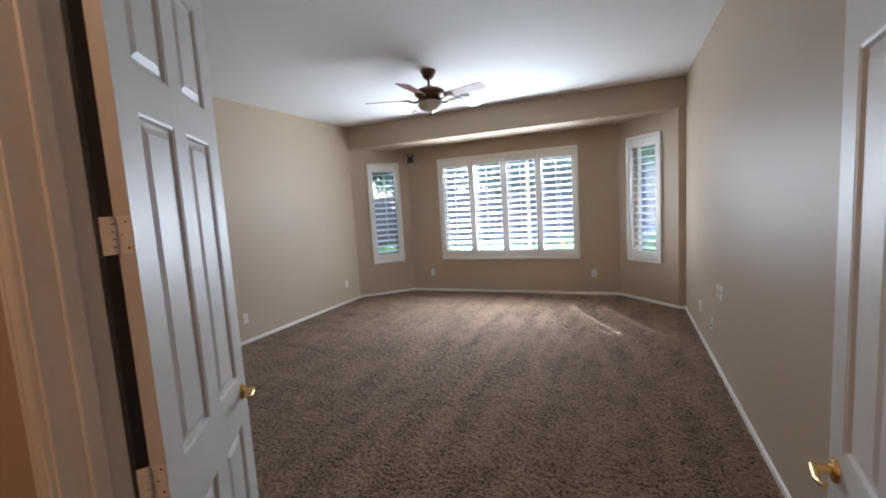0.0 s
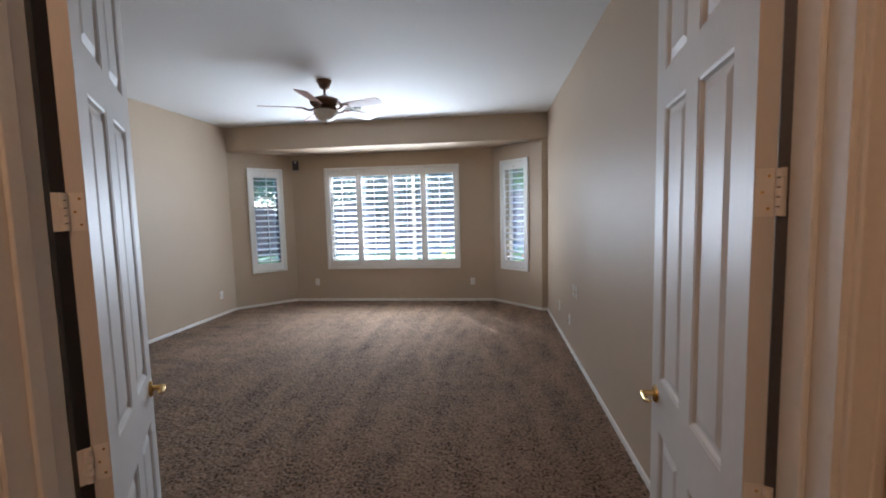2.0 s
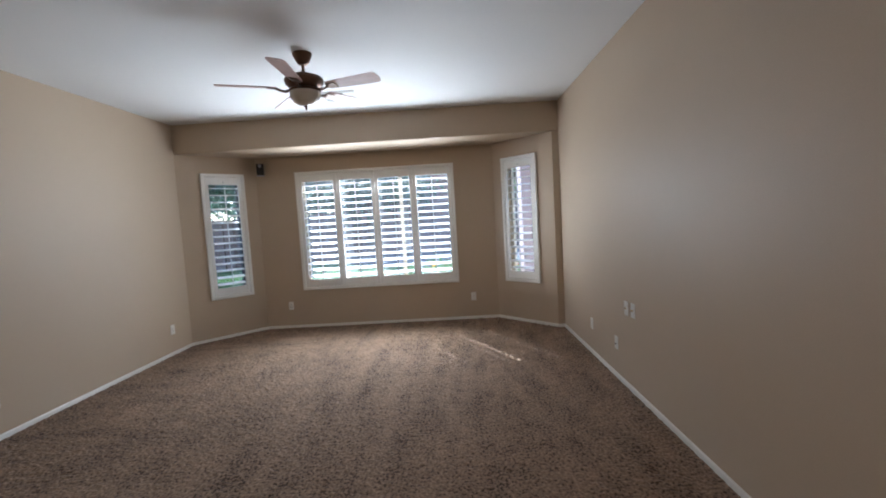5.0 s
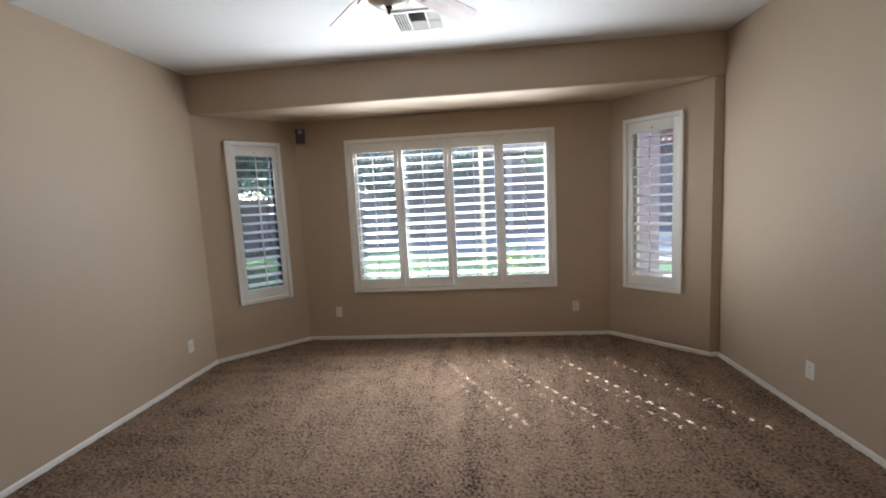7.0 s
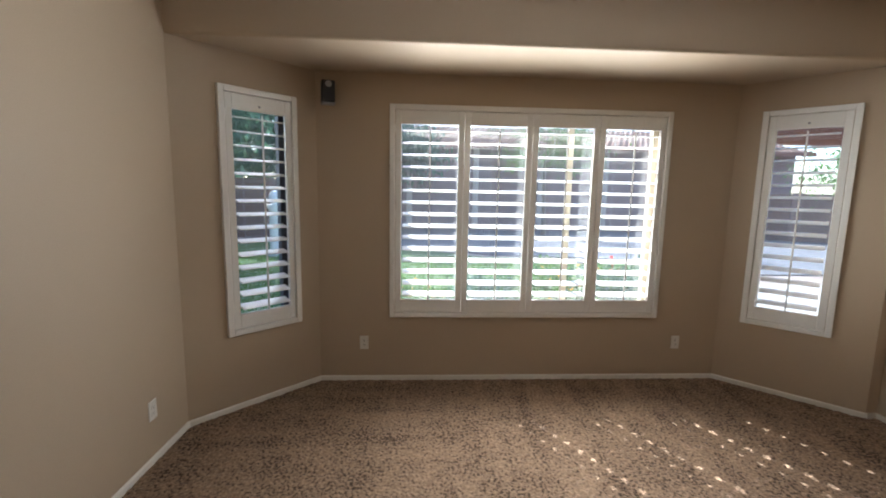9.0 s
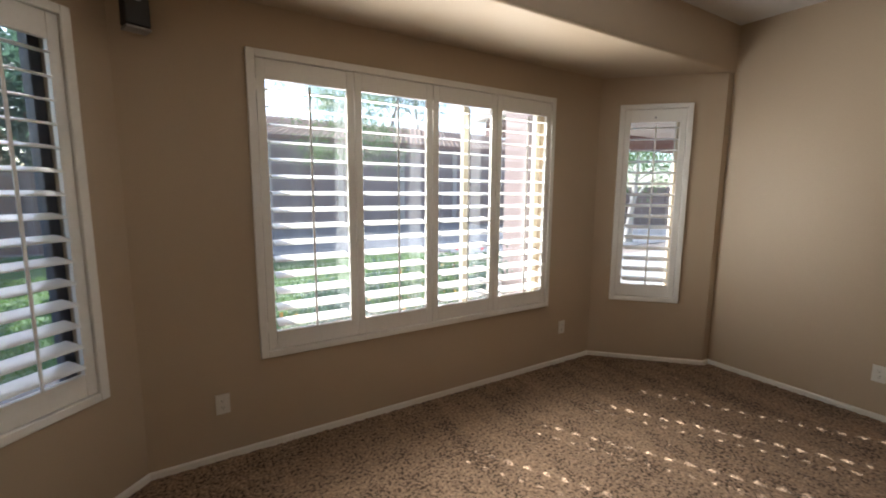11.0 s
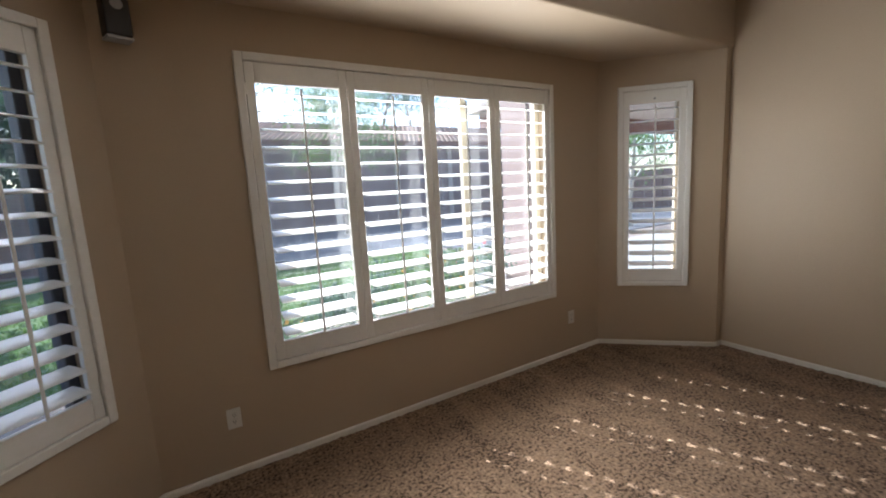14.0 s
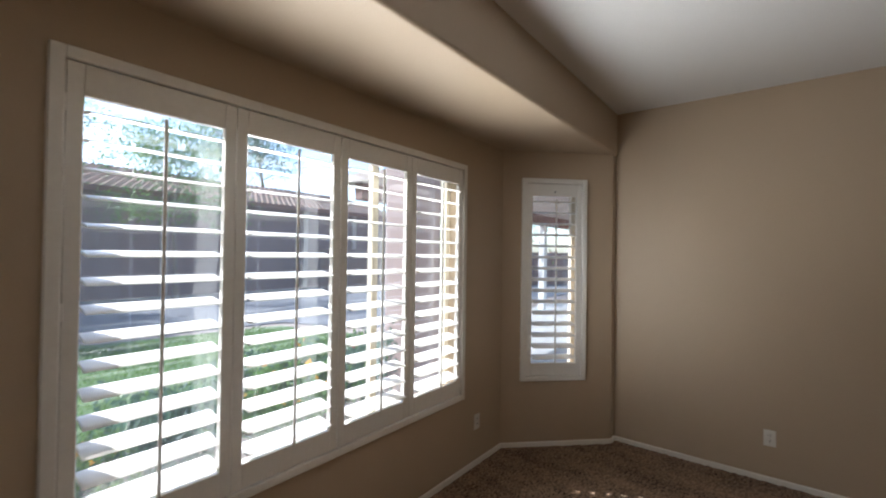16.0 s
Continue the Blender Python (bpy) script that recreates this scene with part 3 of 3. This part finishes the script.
# dark grey sheet: colour of the shaded wall behind the east hinge gap
gap_shade = part("gap_shade", boxed(0, 0.0175, -0.0012, 0.0012, 0.03, 2.41), DARK_GREY, east_leaf, "dark grey sheet standing in for shade in the hinge gap")
gap_shade.matrix_basis = pose(-0.010, -0.0164, 0, 0, 0, 57.0)


# ---- ceiling fan ----
def fan(m, first):
    top = thing("ceiling_fan", m, "bronze five-blade ceiling fan with alabaster bowl light", "ceiling fan")
    part("canopy", lathe([(0.078, 0), (0.078, -0.012), (0.070, -0.03), (0.048, -0.075), (0.030, -0.09)]), BRONZE, top, smooth=True)
    part("down_rod", lathe([(0.0125, -0.085), (0.0125, -0.175)], 16), BRONZE, top, smooth=True)
    part("motor_housing", lathe([(0.03, -0.150), (0.045, -0.166), (0.10, -0.178), (0.148, -0.198), (0.158, -0.218), (0.150, -0.245), (0.120, -0.275), (0.095, -0.285)]), BRONZE, top, smooth=True)
    part("light_fitter", lathe([(0.095, -0.280), (0.122, -0.288), (0.130, -0.300), (0.124, -0.310)]), BRONZE, top, smooth=True)
    part("bowl_shade", lathe([(0.122, -0.306), (0.124, -0.322), (0.118, -0.350), (0.100, -0.382), (0.066, -0.406), (0.02, -0.418)]), GLOBE, top, "cream alabaster glass bowl", True)
    part("finial", lathe([(0.014, -0.414), (0.017, -0.422), (0.009, -0.430), (0.010, -0.438), (0.003, -0.452)], 14), BRONZE, top, smooth=True)
    for k in range(5):
        bm = bmesh.new()
        tube(bm, [(0.10, 0, 0), (0.15, 0.0, -0.018), (0.19, 0, -0.012), (0.225, 0, 0.004)], [0.014, 0.011, 0.010, 0.012], 8)
        box(bm, 0.205, 0.29, -0.035, 0.035, -0.002, 0.006, 0.002)
        iron = part("blade_iron", bm, BRONZE, top, smooth=True)
        iron.matrix_basis = pose(0, 0, -0.290, 0, 0, first + 72 * k) @ pose(0, 0, 0, -12, 0, 0)
        bm = bmesh.new()
        outline = [(0.215, -0.050), (0.30, -0.058), (0.50, -0.067), (0.63, -0.070), (0.655, -0.060), (0.665, -0.030), (0.665, 0.030), (0.655, 0.060), (0.63, 0.070), (0.50, 0.067), (0.30, 0.058), (0.215, 0.050)]
        lo_ring, hi_ring = ([bm.verts.new((x, y, z)) for x, y in outline] for z in (0.006, 0.012))
        bm.faces.new(lo_ring[::-1])
        bm.faces.new(hi_ring)
        for i in range(len(outline)):
            j = (i + 1) % len(outline)
            bm.faces.new((lo_ring[i], lo_ring[j], hi_ring[j], hi_ring[i]))
        blade = part("blade", bm, BLADE, top, "rosewood-toned fan blade")
        blade.matrix_basis = pose(0, 0, -0.290, 0, 0, first + 72 * k) @ pose(0, 0, 0, -12, 0, 0)
    return top


fan(pose(-1.90, 4.14, CEIL), 56.0)


# ---- ceiling vent ----
def vent(m):
    top = thing("ceiling_vent", m, "white metal ceiling air register with angled slats", "vent")
    w, d = 0.40, 0.37
    bm = bmesh.new()
    for a, b, c, e in ((-w / 2, w / 2, -d / 2, -d / 2 + 0.03), (-w / 2, w / 2, d / 2 - 0.03, d / 2), (-w / 2, -w / 2 + 0.03, -d / 2 + 0.03, d / 2 - 0.03), (w / 2 - 0.03, w / 2, -d / 2 + 0.03, d / 2 - 0.03), (-0.075, -0.06, -d / 2 + 0.03, d / 2 - 0.03), (0.06, 0.075, -d / 2 + 0.03, d / 2 - 0.03)):
        box(bm, a, b, c, e, -0.010, 0, 0.002)
    part("vent_frame", bm, PLATE, top)
    part("backing", boxed(-w / 2 + 0.03, w / 2 - 0.03, -d / 2 + 0.03, d / 2 - 0.03, -0.001, -0.0004), SLOT, top)
    for side, tilt in ((-1, 38), (1, -38)):
        for i in range(5):
            for y0, y1 in ((-d / 2 + 0.032, -0.006), (0.006, d / 2 - 0.032)):
                slat = part("slat", boxed(-0.009, 0.009, y0, y1, -0.0008, 0.0008), PLATE, top)
                slat.matrix_basis = pose(side * (0.088 + i * 0.019), 0, -0.008, 0, tilt, 0)
    for y0, y1, tilt in ((-d / 2 + 0.032, -0.004, 25), (0.004, d / 2 - 0.032, -25)):
        for i in range(5):
            yy = y0 + (i + 0.5) * (y1 - y0) / 5
            slat = part("slat", boxed(-0.058, 0.058, -0.012, 0.012, -0.0008, 0.0008), PLATE, top)
            slat.matrix_basis = pose(0, yy, -0.008, tilt, 0, 0)
    return top


vent(pose(-1.915, 5.345, CEIL))


# ---- wall plates ----
def plate(m, kind, label):
    top = thing("wall_plate" if kind != "outlet" else "electrical_outlet", m, label, "wall plate" if kind != "outlet" else "outlet", "wall plates")
    part("cover_plate", boxed(-0.0365, 0.0365, -0.006, 0, -0.059, 0.059, bevel=0.003, seg=2), PLATE, top)
    if kind == "outlet":
        for z in (-0.0195, 0.0195):
            rec = part("receptacle", boxed(-0.017, 0.017, -0.0085, -0.005, z - 0.0145, z + 0.0145, bevel=0.0025, seg=2), PLATE, top)
            for x in (-0.0065, 0.0065):
                part("slot", boxed(x - 0.0012, x + 0.0012, -0.0089, -0.0083, z - 0.002, z + 0.007), SLOT, rec)
            part("slot", boxed(-0.0025, 0.0025, -0.0089, -0.0083, z - 0.010, z - 0.006), SLOT, rec)
    elif kind == "switch":
        part("toggle", boxed(-0.005, 0.005, -0.018, -0.004, -0.004, 0.012, bevel=0.002), PLATE, top)
        part("toggle_slot", boxed(-0.006, 0.006, -0.0066, -0.0055, -0.013, 0.013), GREY_MESH, top)
    else:
        jack = lathe([(0.0075, 0), (0.0075, 0.004), (0.0045, 0.005), (0.0045, 0.011)], 14)
        j = part("jack", jack, SLOT if kind == "jack" else BRASS, top)
        j.matrix_basis = pose(0, -0.006, -0.012 if kind == "jack" else 0, 90)
    for z in (-0.042, 0.042) if kind != "outlet" else (0,):
        s = part("screw", lathe([(0.003, 0), (0.0025, 0.0012)], 10), PLATE, top)
        s.matrix_basis = pose(0, -0.006, z, 90)
    return top


plate(pose(-3.233, BACK, 0.333), "outlet", "white duplex outlet low on the bay wall")
plate(pose(-0.506, BACK, 0.333), "outlet", "white duplex outlet low on the bay wall")
plate(pose(RIGHT, 5.01, 0.32, 0, 0, -90), "outlet", "white duplex outlet low on the side wall")
plate(pose(RIGHT, 4.345, 0.315, 0, 0, -90), "jack", "white wall plate with a dark jack")
plate(pose(RIGHT, 4.11, 0.672, 0, 0, -90), "coax", "white wall plate with a cable socket")
plate(pose(RIGHT, 3.98, 0.678, 0, 0, -90), "coax", "white wall plate with a cable socket")
plate(pose(LEFT, 5.738, 0.315, 0, 0, 90), "outlet", "white duplex outlet low on the side wall")
plate(pose(LEFT, 3.67, 0.305, 0, 0, 90), "outlet", "white duplex outlet low on the side wall")
plate(pose(RIGHT, 1.70, 0.965, 0, 0, -90), "switch", "white toggle light switch beside the door")


# ---- speaker in the bay corner ----
def speaker(m):
    top = thing("surround_speaker", m, "small black satellite speaker on a bracket in the bay corner", "speaker")
    part("cabinet", boxed(-0.05, 0.05, -0.10, -0.02, -0.085, 0.075, bevel=0.008, seg=2), BLACK, top)
    part("bottom_trim", boxed(-0.05, 0.05, -0.103, -0.022, -0.10, -0.087, bevel=0.004, seg=2), GREY_MESH, top)
    d = part("driver", lathe([(0.024, 0), (0.024, 0.003), (0.018, 0.001), (0.006, 0.004)], 20), GREY_MESH, top, smooth=True)
    d.matrix_basis = pose(0, -0.1, 0.045, 90)
    part("bracket", boxed(-0.015, 0.015, -0.022, 0.03, -0.02, 0.02, bevel=0.003), BLACK, top)
    return top


speaker(pose(-3.505, BACK - 0.035, 2.36, 0, 0, 20))


# ---- the garden ----
GROUND = -0.16
structure("ground", boxed(-400, 400, 7.2, 900, GROUND - 0.5, GROUND - 0.02), GRAVEL, "brown desert gravel ground", "ground")
structure("ground", boxed(-400, 400, -400, 7.2, GROUND - 0.5, GROUND - 0.02), GRAVEL, "brown desert gravel ground", "ground")


def slab(name, corners, z0, z1, material, label, category):
    bm = bmesh.new()
    lo_ring, hi_ring = ([bm.verts.new((x, y, z)) for x, y in corners] for z in (z0, z1))
    bm.faces.new(lo_ring[::-1])
    bm.faces.new(hi_ring)
    for i in range(len(corners)):
        j = (i + 1) % len(corners)
        bm.faces.new((lo_ring[i], lo_ring[j], hi_ring[j], hi_ring[i]))
    return structure(name, bm, material, label, category)


slab("lawn", [(-16, 9.2), (-4.2, 9.2), (-1.5, 9.6), (1.5, 10.4), (3.0, 12.0), (2.4, 14.4), (-1.0, 15.0), (-6.0, 18.6), (-16, 18.6)], GROUND - 0.1, GROUND, LAWN, "green clipped lawn, half in shade", "lawn")
slab("garden_path", [(-9.5, 7.55), (-5.0, 7.75), (-3.2, 8.5), (-3.5, 8.95), (-5.2, 8.35), (-9.5, 8.15)], GROUND - 0.1, GROUND + 0.015, CONCRETE, "pale concrete garden path beside the house", "path")
slab("road", [(-5.6, 19.0), (-0.8, 15.4), (2.7, 14.8), (3.6, 12.6), (30, 12.6), (30, 23.4), (-8.0, 23.4), (-8.0, 20.0)], GROUND - 0.1, GROUND + 0.01, ASPHALT, "worn grey asphalt drive beyond the lawn", "pavement")
slab("patio_slab", [(0.9, 7.0), (12, 7.0), (12, 11.4), (3.6, 11.4), (1.7, 10.2), (0.9, 8.9)], GROUND - 0.1, GROUND + 0.03, CONCRETE, "grey concrete patio slab in shade", "patio")


def block_wall(name, m, length, height, label):
    top = thing(name, m, label, "wall", kind="structure")
    part("wall_core", boxed(0, length, 0.01, 0.14, -0.1, height), MORTAR, top)
    part("cap", boxed(-0.02, length + 0.02, -0.02, 0.17, height, height + 0.06, bevel=0.008), BLOCK, top)
    x = 1.0
    while x < length:
        part("pilaster", boxed(x - 0.2, x + 0.2, -0.06, 0.2, -0.1, height + 0.1, bevel=0.01), BLOCK, top)
        x += 3.2
    shared = None
    course, bw = 0.2, 0.4
    joined = bmesh.new()
    for r in range(int(height / course)):
        off = 0 if r % 2 else bw / 2
        for k in range(int(length / bw) - 1):
            x = off + k * bw
            box(joined, x + 0.006, x + bw - 0.006, 0.0, 0.012, r * course + 0.006, (r + 1) * course - 0.006)
    tagged(part("blockwork", joined, BLOCK, top), kind="stuff")


block_wall("garden_wall_north", pose(-14, 19.2, GROUND), 8.4, 2.1, "brown concrete block garden wall in shade")
block_wall("garden_wall_west", pose(-10.5, 1.5, GROUND, 0, 0, 90), 17.6, 1.9, "brown concrete block garden wall beside the lawn")
block_wall("garden_wall_east", pose(9.0, 22.0, GROUND, 0, 0, -28), 15.0, 1.9, "reddish block wall behind the patio trees")


# neighbour's house: long wall, dark window, eave and clay tile roof
def neighbour():
    top = thing("neighbour_house", pose(-7.5, 24.0, GROUND), "mauve-brown stucco house with clay tile roof across the drive", "house")
    L = 23.5
    wall = part("wall", boxed(0, L, 0, 6, -0.1, 3.9), HOUSE_STUCCO, top)
    for x in (1.0, 4.2, 7.4, 10.6, 13.8, 17.0, 20.2):
        part("pilaster", boxed(x - 0.14, x + 0.14, -0.06, 0.02, 0, 3.9, bevel=0.01), STUCCO_TRIM, top)
    part("fascia", boxed(-0.5, L + 0.5, -0.62, -0.55, 3.82, 4.02), WOOD_BEAM, top)
    bm = bmesh.new()
    vs = [bm.verts.new(v) for v in ((-0.5, -0.6, 3.98), (L + 0.5, -0.6, 3.98), (L - 1.5, 3.4, 5.35), (1.5, 3.4, 5.35), (-0.5, 6.6, 3.98), (L + 0.5, 6.6, 3.98))]
    for f in ((0, 1, 2, 3), (3, 2, 5, 4), (0, 3, 4), (1, 5, 2), (0, 4, 5, 1)):
        bm.faces.new([vs[i] for i in f])
    roof = part("roof", bm, ROOF_TILE, top)
    rows = bmesh.new()
    for r in range(14):
        f = r / 14
        y, z = -0.6 + f * 4.0, 3.99 + f * 1.37
        x0, x1 = -0.5 + 2.0 * f, L + 0.5 - 2.0 * f
        n = int((x1 - x0) / 0.28)
        for k in range(n):
            box(rows, x0 + k * 0.28 + 0.02, x0 + k * 0.28 + 0.21, y, y + 0.31, z, z + 0.075 + 0.01 * (k % 3))
    tagged(part("roof_tiles", rows, ROOF_TILE, roof), kind="stuff")


neighbour()


def leaf_cloud(bm, rng, centre, spread, count, size, flat=0.4):
    for _ in range(count):
        p = centre + Vector((rng.gauss(0, spread), rng.gauss(0, spread), rng.gauss(0, spread * 0.75)))
        s = size * rng.uniform(0.6, 1.4)
        q = Euler((rng.uniform(0, 6.3), rng.uniform(0, 6.3), rng.uniform(0, 6.3))).to_quaternion()
        bm.faces.new([bm.verts.new(p + q @ Vector(v)) for v in ((-s, 0, 0), (0, -s * flat, 0.01), (s, 0, 0), (0, s * flat, 0.01))])


def tree(m, h, clear, crown, girth, trunk_mat, leaf, label, seed, lean=0.0, leaves=3000, size=0.07, limbs=11):
    """A tapered, slightly bent trunk, limbs from the clear height up, and leaf clumps round the limbs' ends."""
    rng = random.Random(seed)
    top = thing("tree", m, label, "tree")
    bm = bmesh.new()
    steps = 7

    def axis(f):
        return Vector((lean * h * f * f + 0.06 * h * math.sin(4 * f + seed) * f * 0.4, 0.04 * h * math.sin(3 * f + 2 * seed) * f, h * 0.86 * f))

    tube(bm, [axis(i / steps) for i in range(steps + 1)], [girth * (1.25 if i == 0 else 1 - 0.82 * i / steps) for i in range(steps + 1)], 9)
    clumps = []
    for i in range(limbs):
        f = clear / h / 0.86 + (1 - clear / h / 0.86) * (i + 0.3) / limbs
        a = i * 2.4 + rng.uniform(-0.4, 0.4)
        base = axis(min(f, 1))
        reach = crown * (1.0 - 0.45 * (i / limbs)) * rng.uniform(0.65, 1.0)
        rise = rng.uniform(0.12, 0.5) * crown
        tip = base + Vector((reach * math.cos(a), reach * math.sin(a), rise))
        mid = base.lerp(tip, 0.5) + Vector((0, 0, 0.12 * crown))
        r = girth * max(0.18, 0.5 * (1 - f))
        tube(bm, [base, mid, tip], [r, r * 0.65, r * 0.25], 6)
        clumps += [(tip, 0.26), (mid, 0.2), (tip + Vector((rng.uniform(-1, 1), rng.uniform(-1, 1), 0.5)) * 0.3 * crown, 0.2)]
        for _ in range(2):
            twig = mid.lerp(tip, rng.random()) + Vector((rng.uniform(-1, 1), rng.uniform(-1, 1), rng.uniform(0, 1))) * crown * 0.35
            tube(bm, [mid.lerp(tip, 0.4), twig], [r * 0.35, r * 0.1], 5)
            clumps.append((twig, 0.16))
    part("trunk", bm, trunk_mat, top, smooth=True)
    bm = bmesh.new()
    for c, s in clumps:
        leaf_cloud(bm, rng, c, crown * s, leaves // len(clumps), size)
    part("crown", bm, leaf, top)
    return top


tree(pose(2.4, 20.8, GROUND), 6.0, 2.4, 2.0, 0.10, BARK, LEAF, "light green garden tree beyond the drive", 3, 0.02, 8000, 0.055)
tree(pose(8.4, 31.0, GROUND - 0.2), 11.0, 6.4, 2.6, 0.24, DARK_BARK, LEAF_DARK, "tall dark leaning pine behind the house", 4, 0.10, 3200, 0.09)
tree(pose(11.6, 31.5, GROUND - 0.2), 11.5, 6.6, 2.6, 0.24, DARK_BARK, LEAF_DARK, "tall dark pine behind the house", 6, -0.06, 3200, 0.10)
tree(pose(1.2, 34.0, GROUND - 0.2), 13.5, 8.0, 2.4, 0.24, DARK_BARK, LEAF, "tall slender tree beyond the roof", 12, 0.03, 2600, 0.10)
tree(pose(9.6, 13.2, GROUND), 4.8, 1.3, 2.0, 0.13, PALE_BARK, LEAF, "pale-barked branching tree beside the patio", 5, 0.05, 3600, 0.06, 9)
tree(pose(12.6, 16.5, GROUND), 5.0, 1.4, 2.2, 0.13, BARK, LEAF, "green tree by the patio wall", 15, -0.04, 3600, 0.07, 9)
tree(pose(-10.2, 23.8, GROUND), 6.2, 1.6, 3.4, 0.22, BARK, LEAF_DARK, "dense dark green tree behind the garden wall", 8, 0.0, 26000, 0.13, 18)
tree(pose(-5.0, 22.6, GROUND), 7.0, 2.4, 2.6, 0.22, BARK, LEAF_DARK, "dense dark green tree behind the garden wall", 9, 0.0, 24000, 0.13, 18)
tree(pose(-10.0, 14.4, GROUND), 7.8, 2.2, 3.0, 0.22, BARK, LEAF_DARK, "dense dark green tree by the side wall", 10, 0.0, 24000, 0.13, 18)
tree(pose(-7.8, 11.3, GROUND), 8.0, 4.8, 1.45, 0.18, BARK, LEAF_DARK, "tall shade tree on the lawn", 21, 0.0, 16000, 0.11, 14)


def shrub(m, r, h, seed, flower=None):
    rng = random.Random(seed)
    top = thing("shrub", m, "leafy green shrub with small blossoms under the window" if flower else "leafy green shrub under the window", "shrub", "shrubs under the window")
    bm = bmesh.new()
    tips = []
    for i in range(9):
        a, k = i * 2.4, rng.uniform(0.3, 0.9)
        tip = Vector((r * k * math.cos(a), r * k * math.sin(a), h * rng.uniform(0.55, 0.95)))
        tube(bm, [(0.02 * math.cos(a), 0.02 * math.sin(a), 0), tip * 0.5 + Vector((0, 0, 0.06)), tip], [0.012, 0.008, 0.003], 5)
        tips += [tip, tip * 0.65]
    part("stems", bm, BARK, top)
    bm = bmesh.new()
    for t in tips:
        leaf_cloud(bm, rng, t, r * 0.24, 150, 0.034, 0.5)
    part("leaves", bm, LEAF if seed % 2 else LEAF_DARK, top)
    if flower:
        bm = bmesh.new()
        for t in tips:
            leaf_cloud(bm, rng, t + Vector((0, 0, 0.08)), r * 0.2, 4, 0.03, 0.8)
        part("blossoms", bm, flower, top, "bright small blossoms")


for i, (x, y, r, h) in enumerate(((-2.75, 8.55, 0.5, 0.55), (-1.95, 8.75, 0.5, 0.66), (-1.15, 8.45, 0.55, 0.82), (-0.35, 8.6, 0.55, 0.88), (0.1, 9.3, 0.5, 0.68), (-0.9, 9.25, 0.5, 0.6))):
    shrub(pose(x, y, GROUND - 0.02, 0, 0, 40 * i), r, h, 31 + i, (ORANGE, None, ORANGE, None, RED, None)[i])

# patio cover on a stucco pier and a white post
patio = thing("patio_cover", pose(0, 0, GROUND), "patio cover on a pink-tan stucco pier with red-brown beam", "patio cover", kind="structure")
part("pier", boxed(0.52, 1.02, 8.40, 8.92, 0, 3.16, bevel=0.02), STUCCO, patio)
part("beam", boxed(1.6, 12.0, 10.60, 10.80, 2.72, 3.02, bevel=0.01), WOOD_BEAM, patio)
part("post", boxed(9.0, 9.2, 10.60, 10.80, 0, 2.72, bevel=0.015), WHITE_POST, patio)
part("roof_deck", boxed(1.5, 12.2, 6.6, 11.1, 3.02, 3.16), STUCCO_TRIM, patio)

# carved white garden column on the lawn
gc = thing("garden_column", pose(-6.62, 14.85, GROUND), "white turned garden column with a ball finial on the lawn", "garden ornament")
part("shaft", lathe([(0.24, 0), (0.24, 0.12), (0.17, 0.18), (0.15, 1.2), (0.2, 1.28), (0.2, 1.36)], 20), WHITE_POST, gc, smooth=True)
part("finial", lathe([(0.08, 1.36), (0.15, 1.45), (0.17, 1.55), (0.12, 1.68), (0.03, 1.74)], 20), WHITE_POST, gc, smooth=True)


# the house's own outer skin above and beside the bay
structure("house_eave", boxed(-9, 0.5, 5.9, 7.45, CEIL + 0.1, CEIL + 0.26), STUCCO_TRIM, "stucco eave over the bay", "eave")


def grass():
    rng = np.random.default_rng(7)
    n = 42000
    x, y = rng.uniform(-11, 2.0, n), rng.uniform(9.25, 15.0, n)
    keep = y > 9.3 + np.clip((x + 4.2) * 0.2, 0, 2)
    keep &= y < 18.2 - np.clip(x + 6.0, 0, 5) * 0.72
    x, y = x[keep], y[keep]
    n = len(x)
    a, h, lx, ly = rng.uniform(0, 6.28, n), rng.uniform(0.03, 0.065, n), rng.normal(0, 0.02, n), rng.normal(0, 0.02, n)
    w = 0.009
    z = np.full(n, GROUND - 0.002)
    co = np.stack([np.stack([x - w * np.cos(a), y - w * np.sin(a), z], -1), np.stack([x + w * np.cos(a), y + w * np.sin(a), z], -1), np.stack([x + lx, y + ly, z + h], -1)], 1).reshape(-1, 3)
    me = bpy.data.meshes.new("grass")
    me.from_pydata(co.tolist(), [], np.arange(3 * n).reshape(-1, 3).tolist())
    me.materials.append(GRASS)
    tagged(new("grass", me), "short green lawn grass blades", "grass", kind="stuff")


grass()
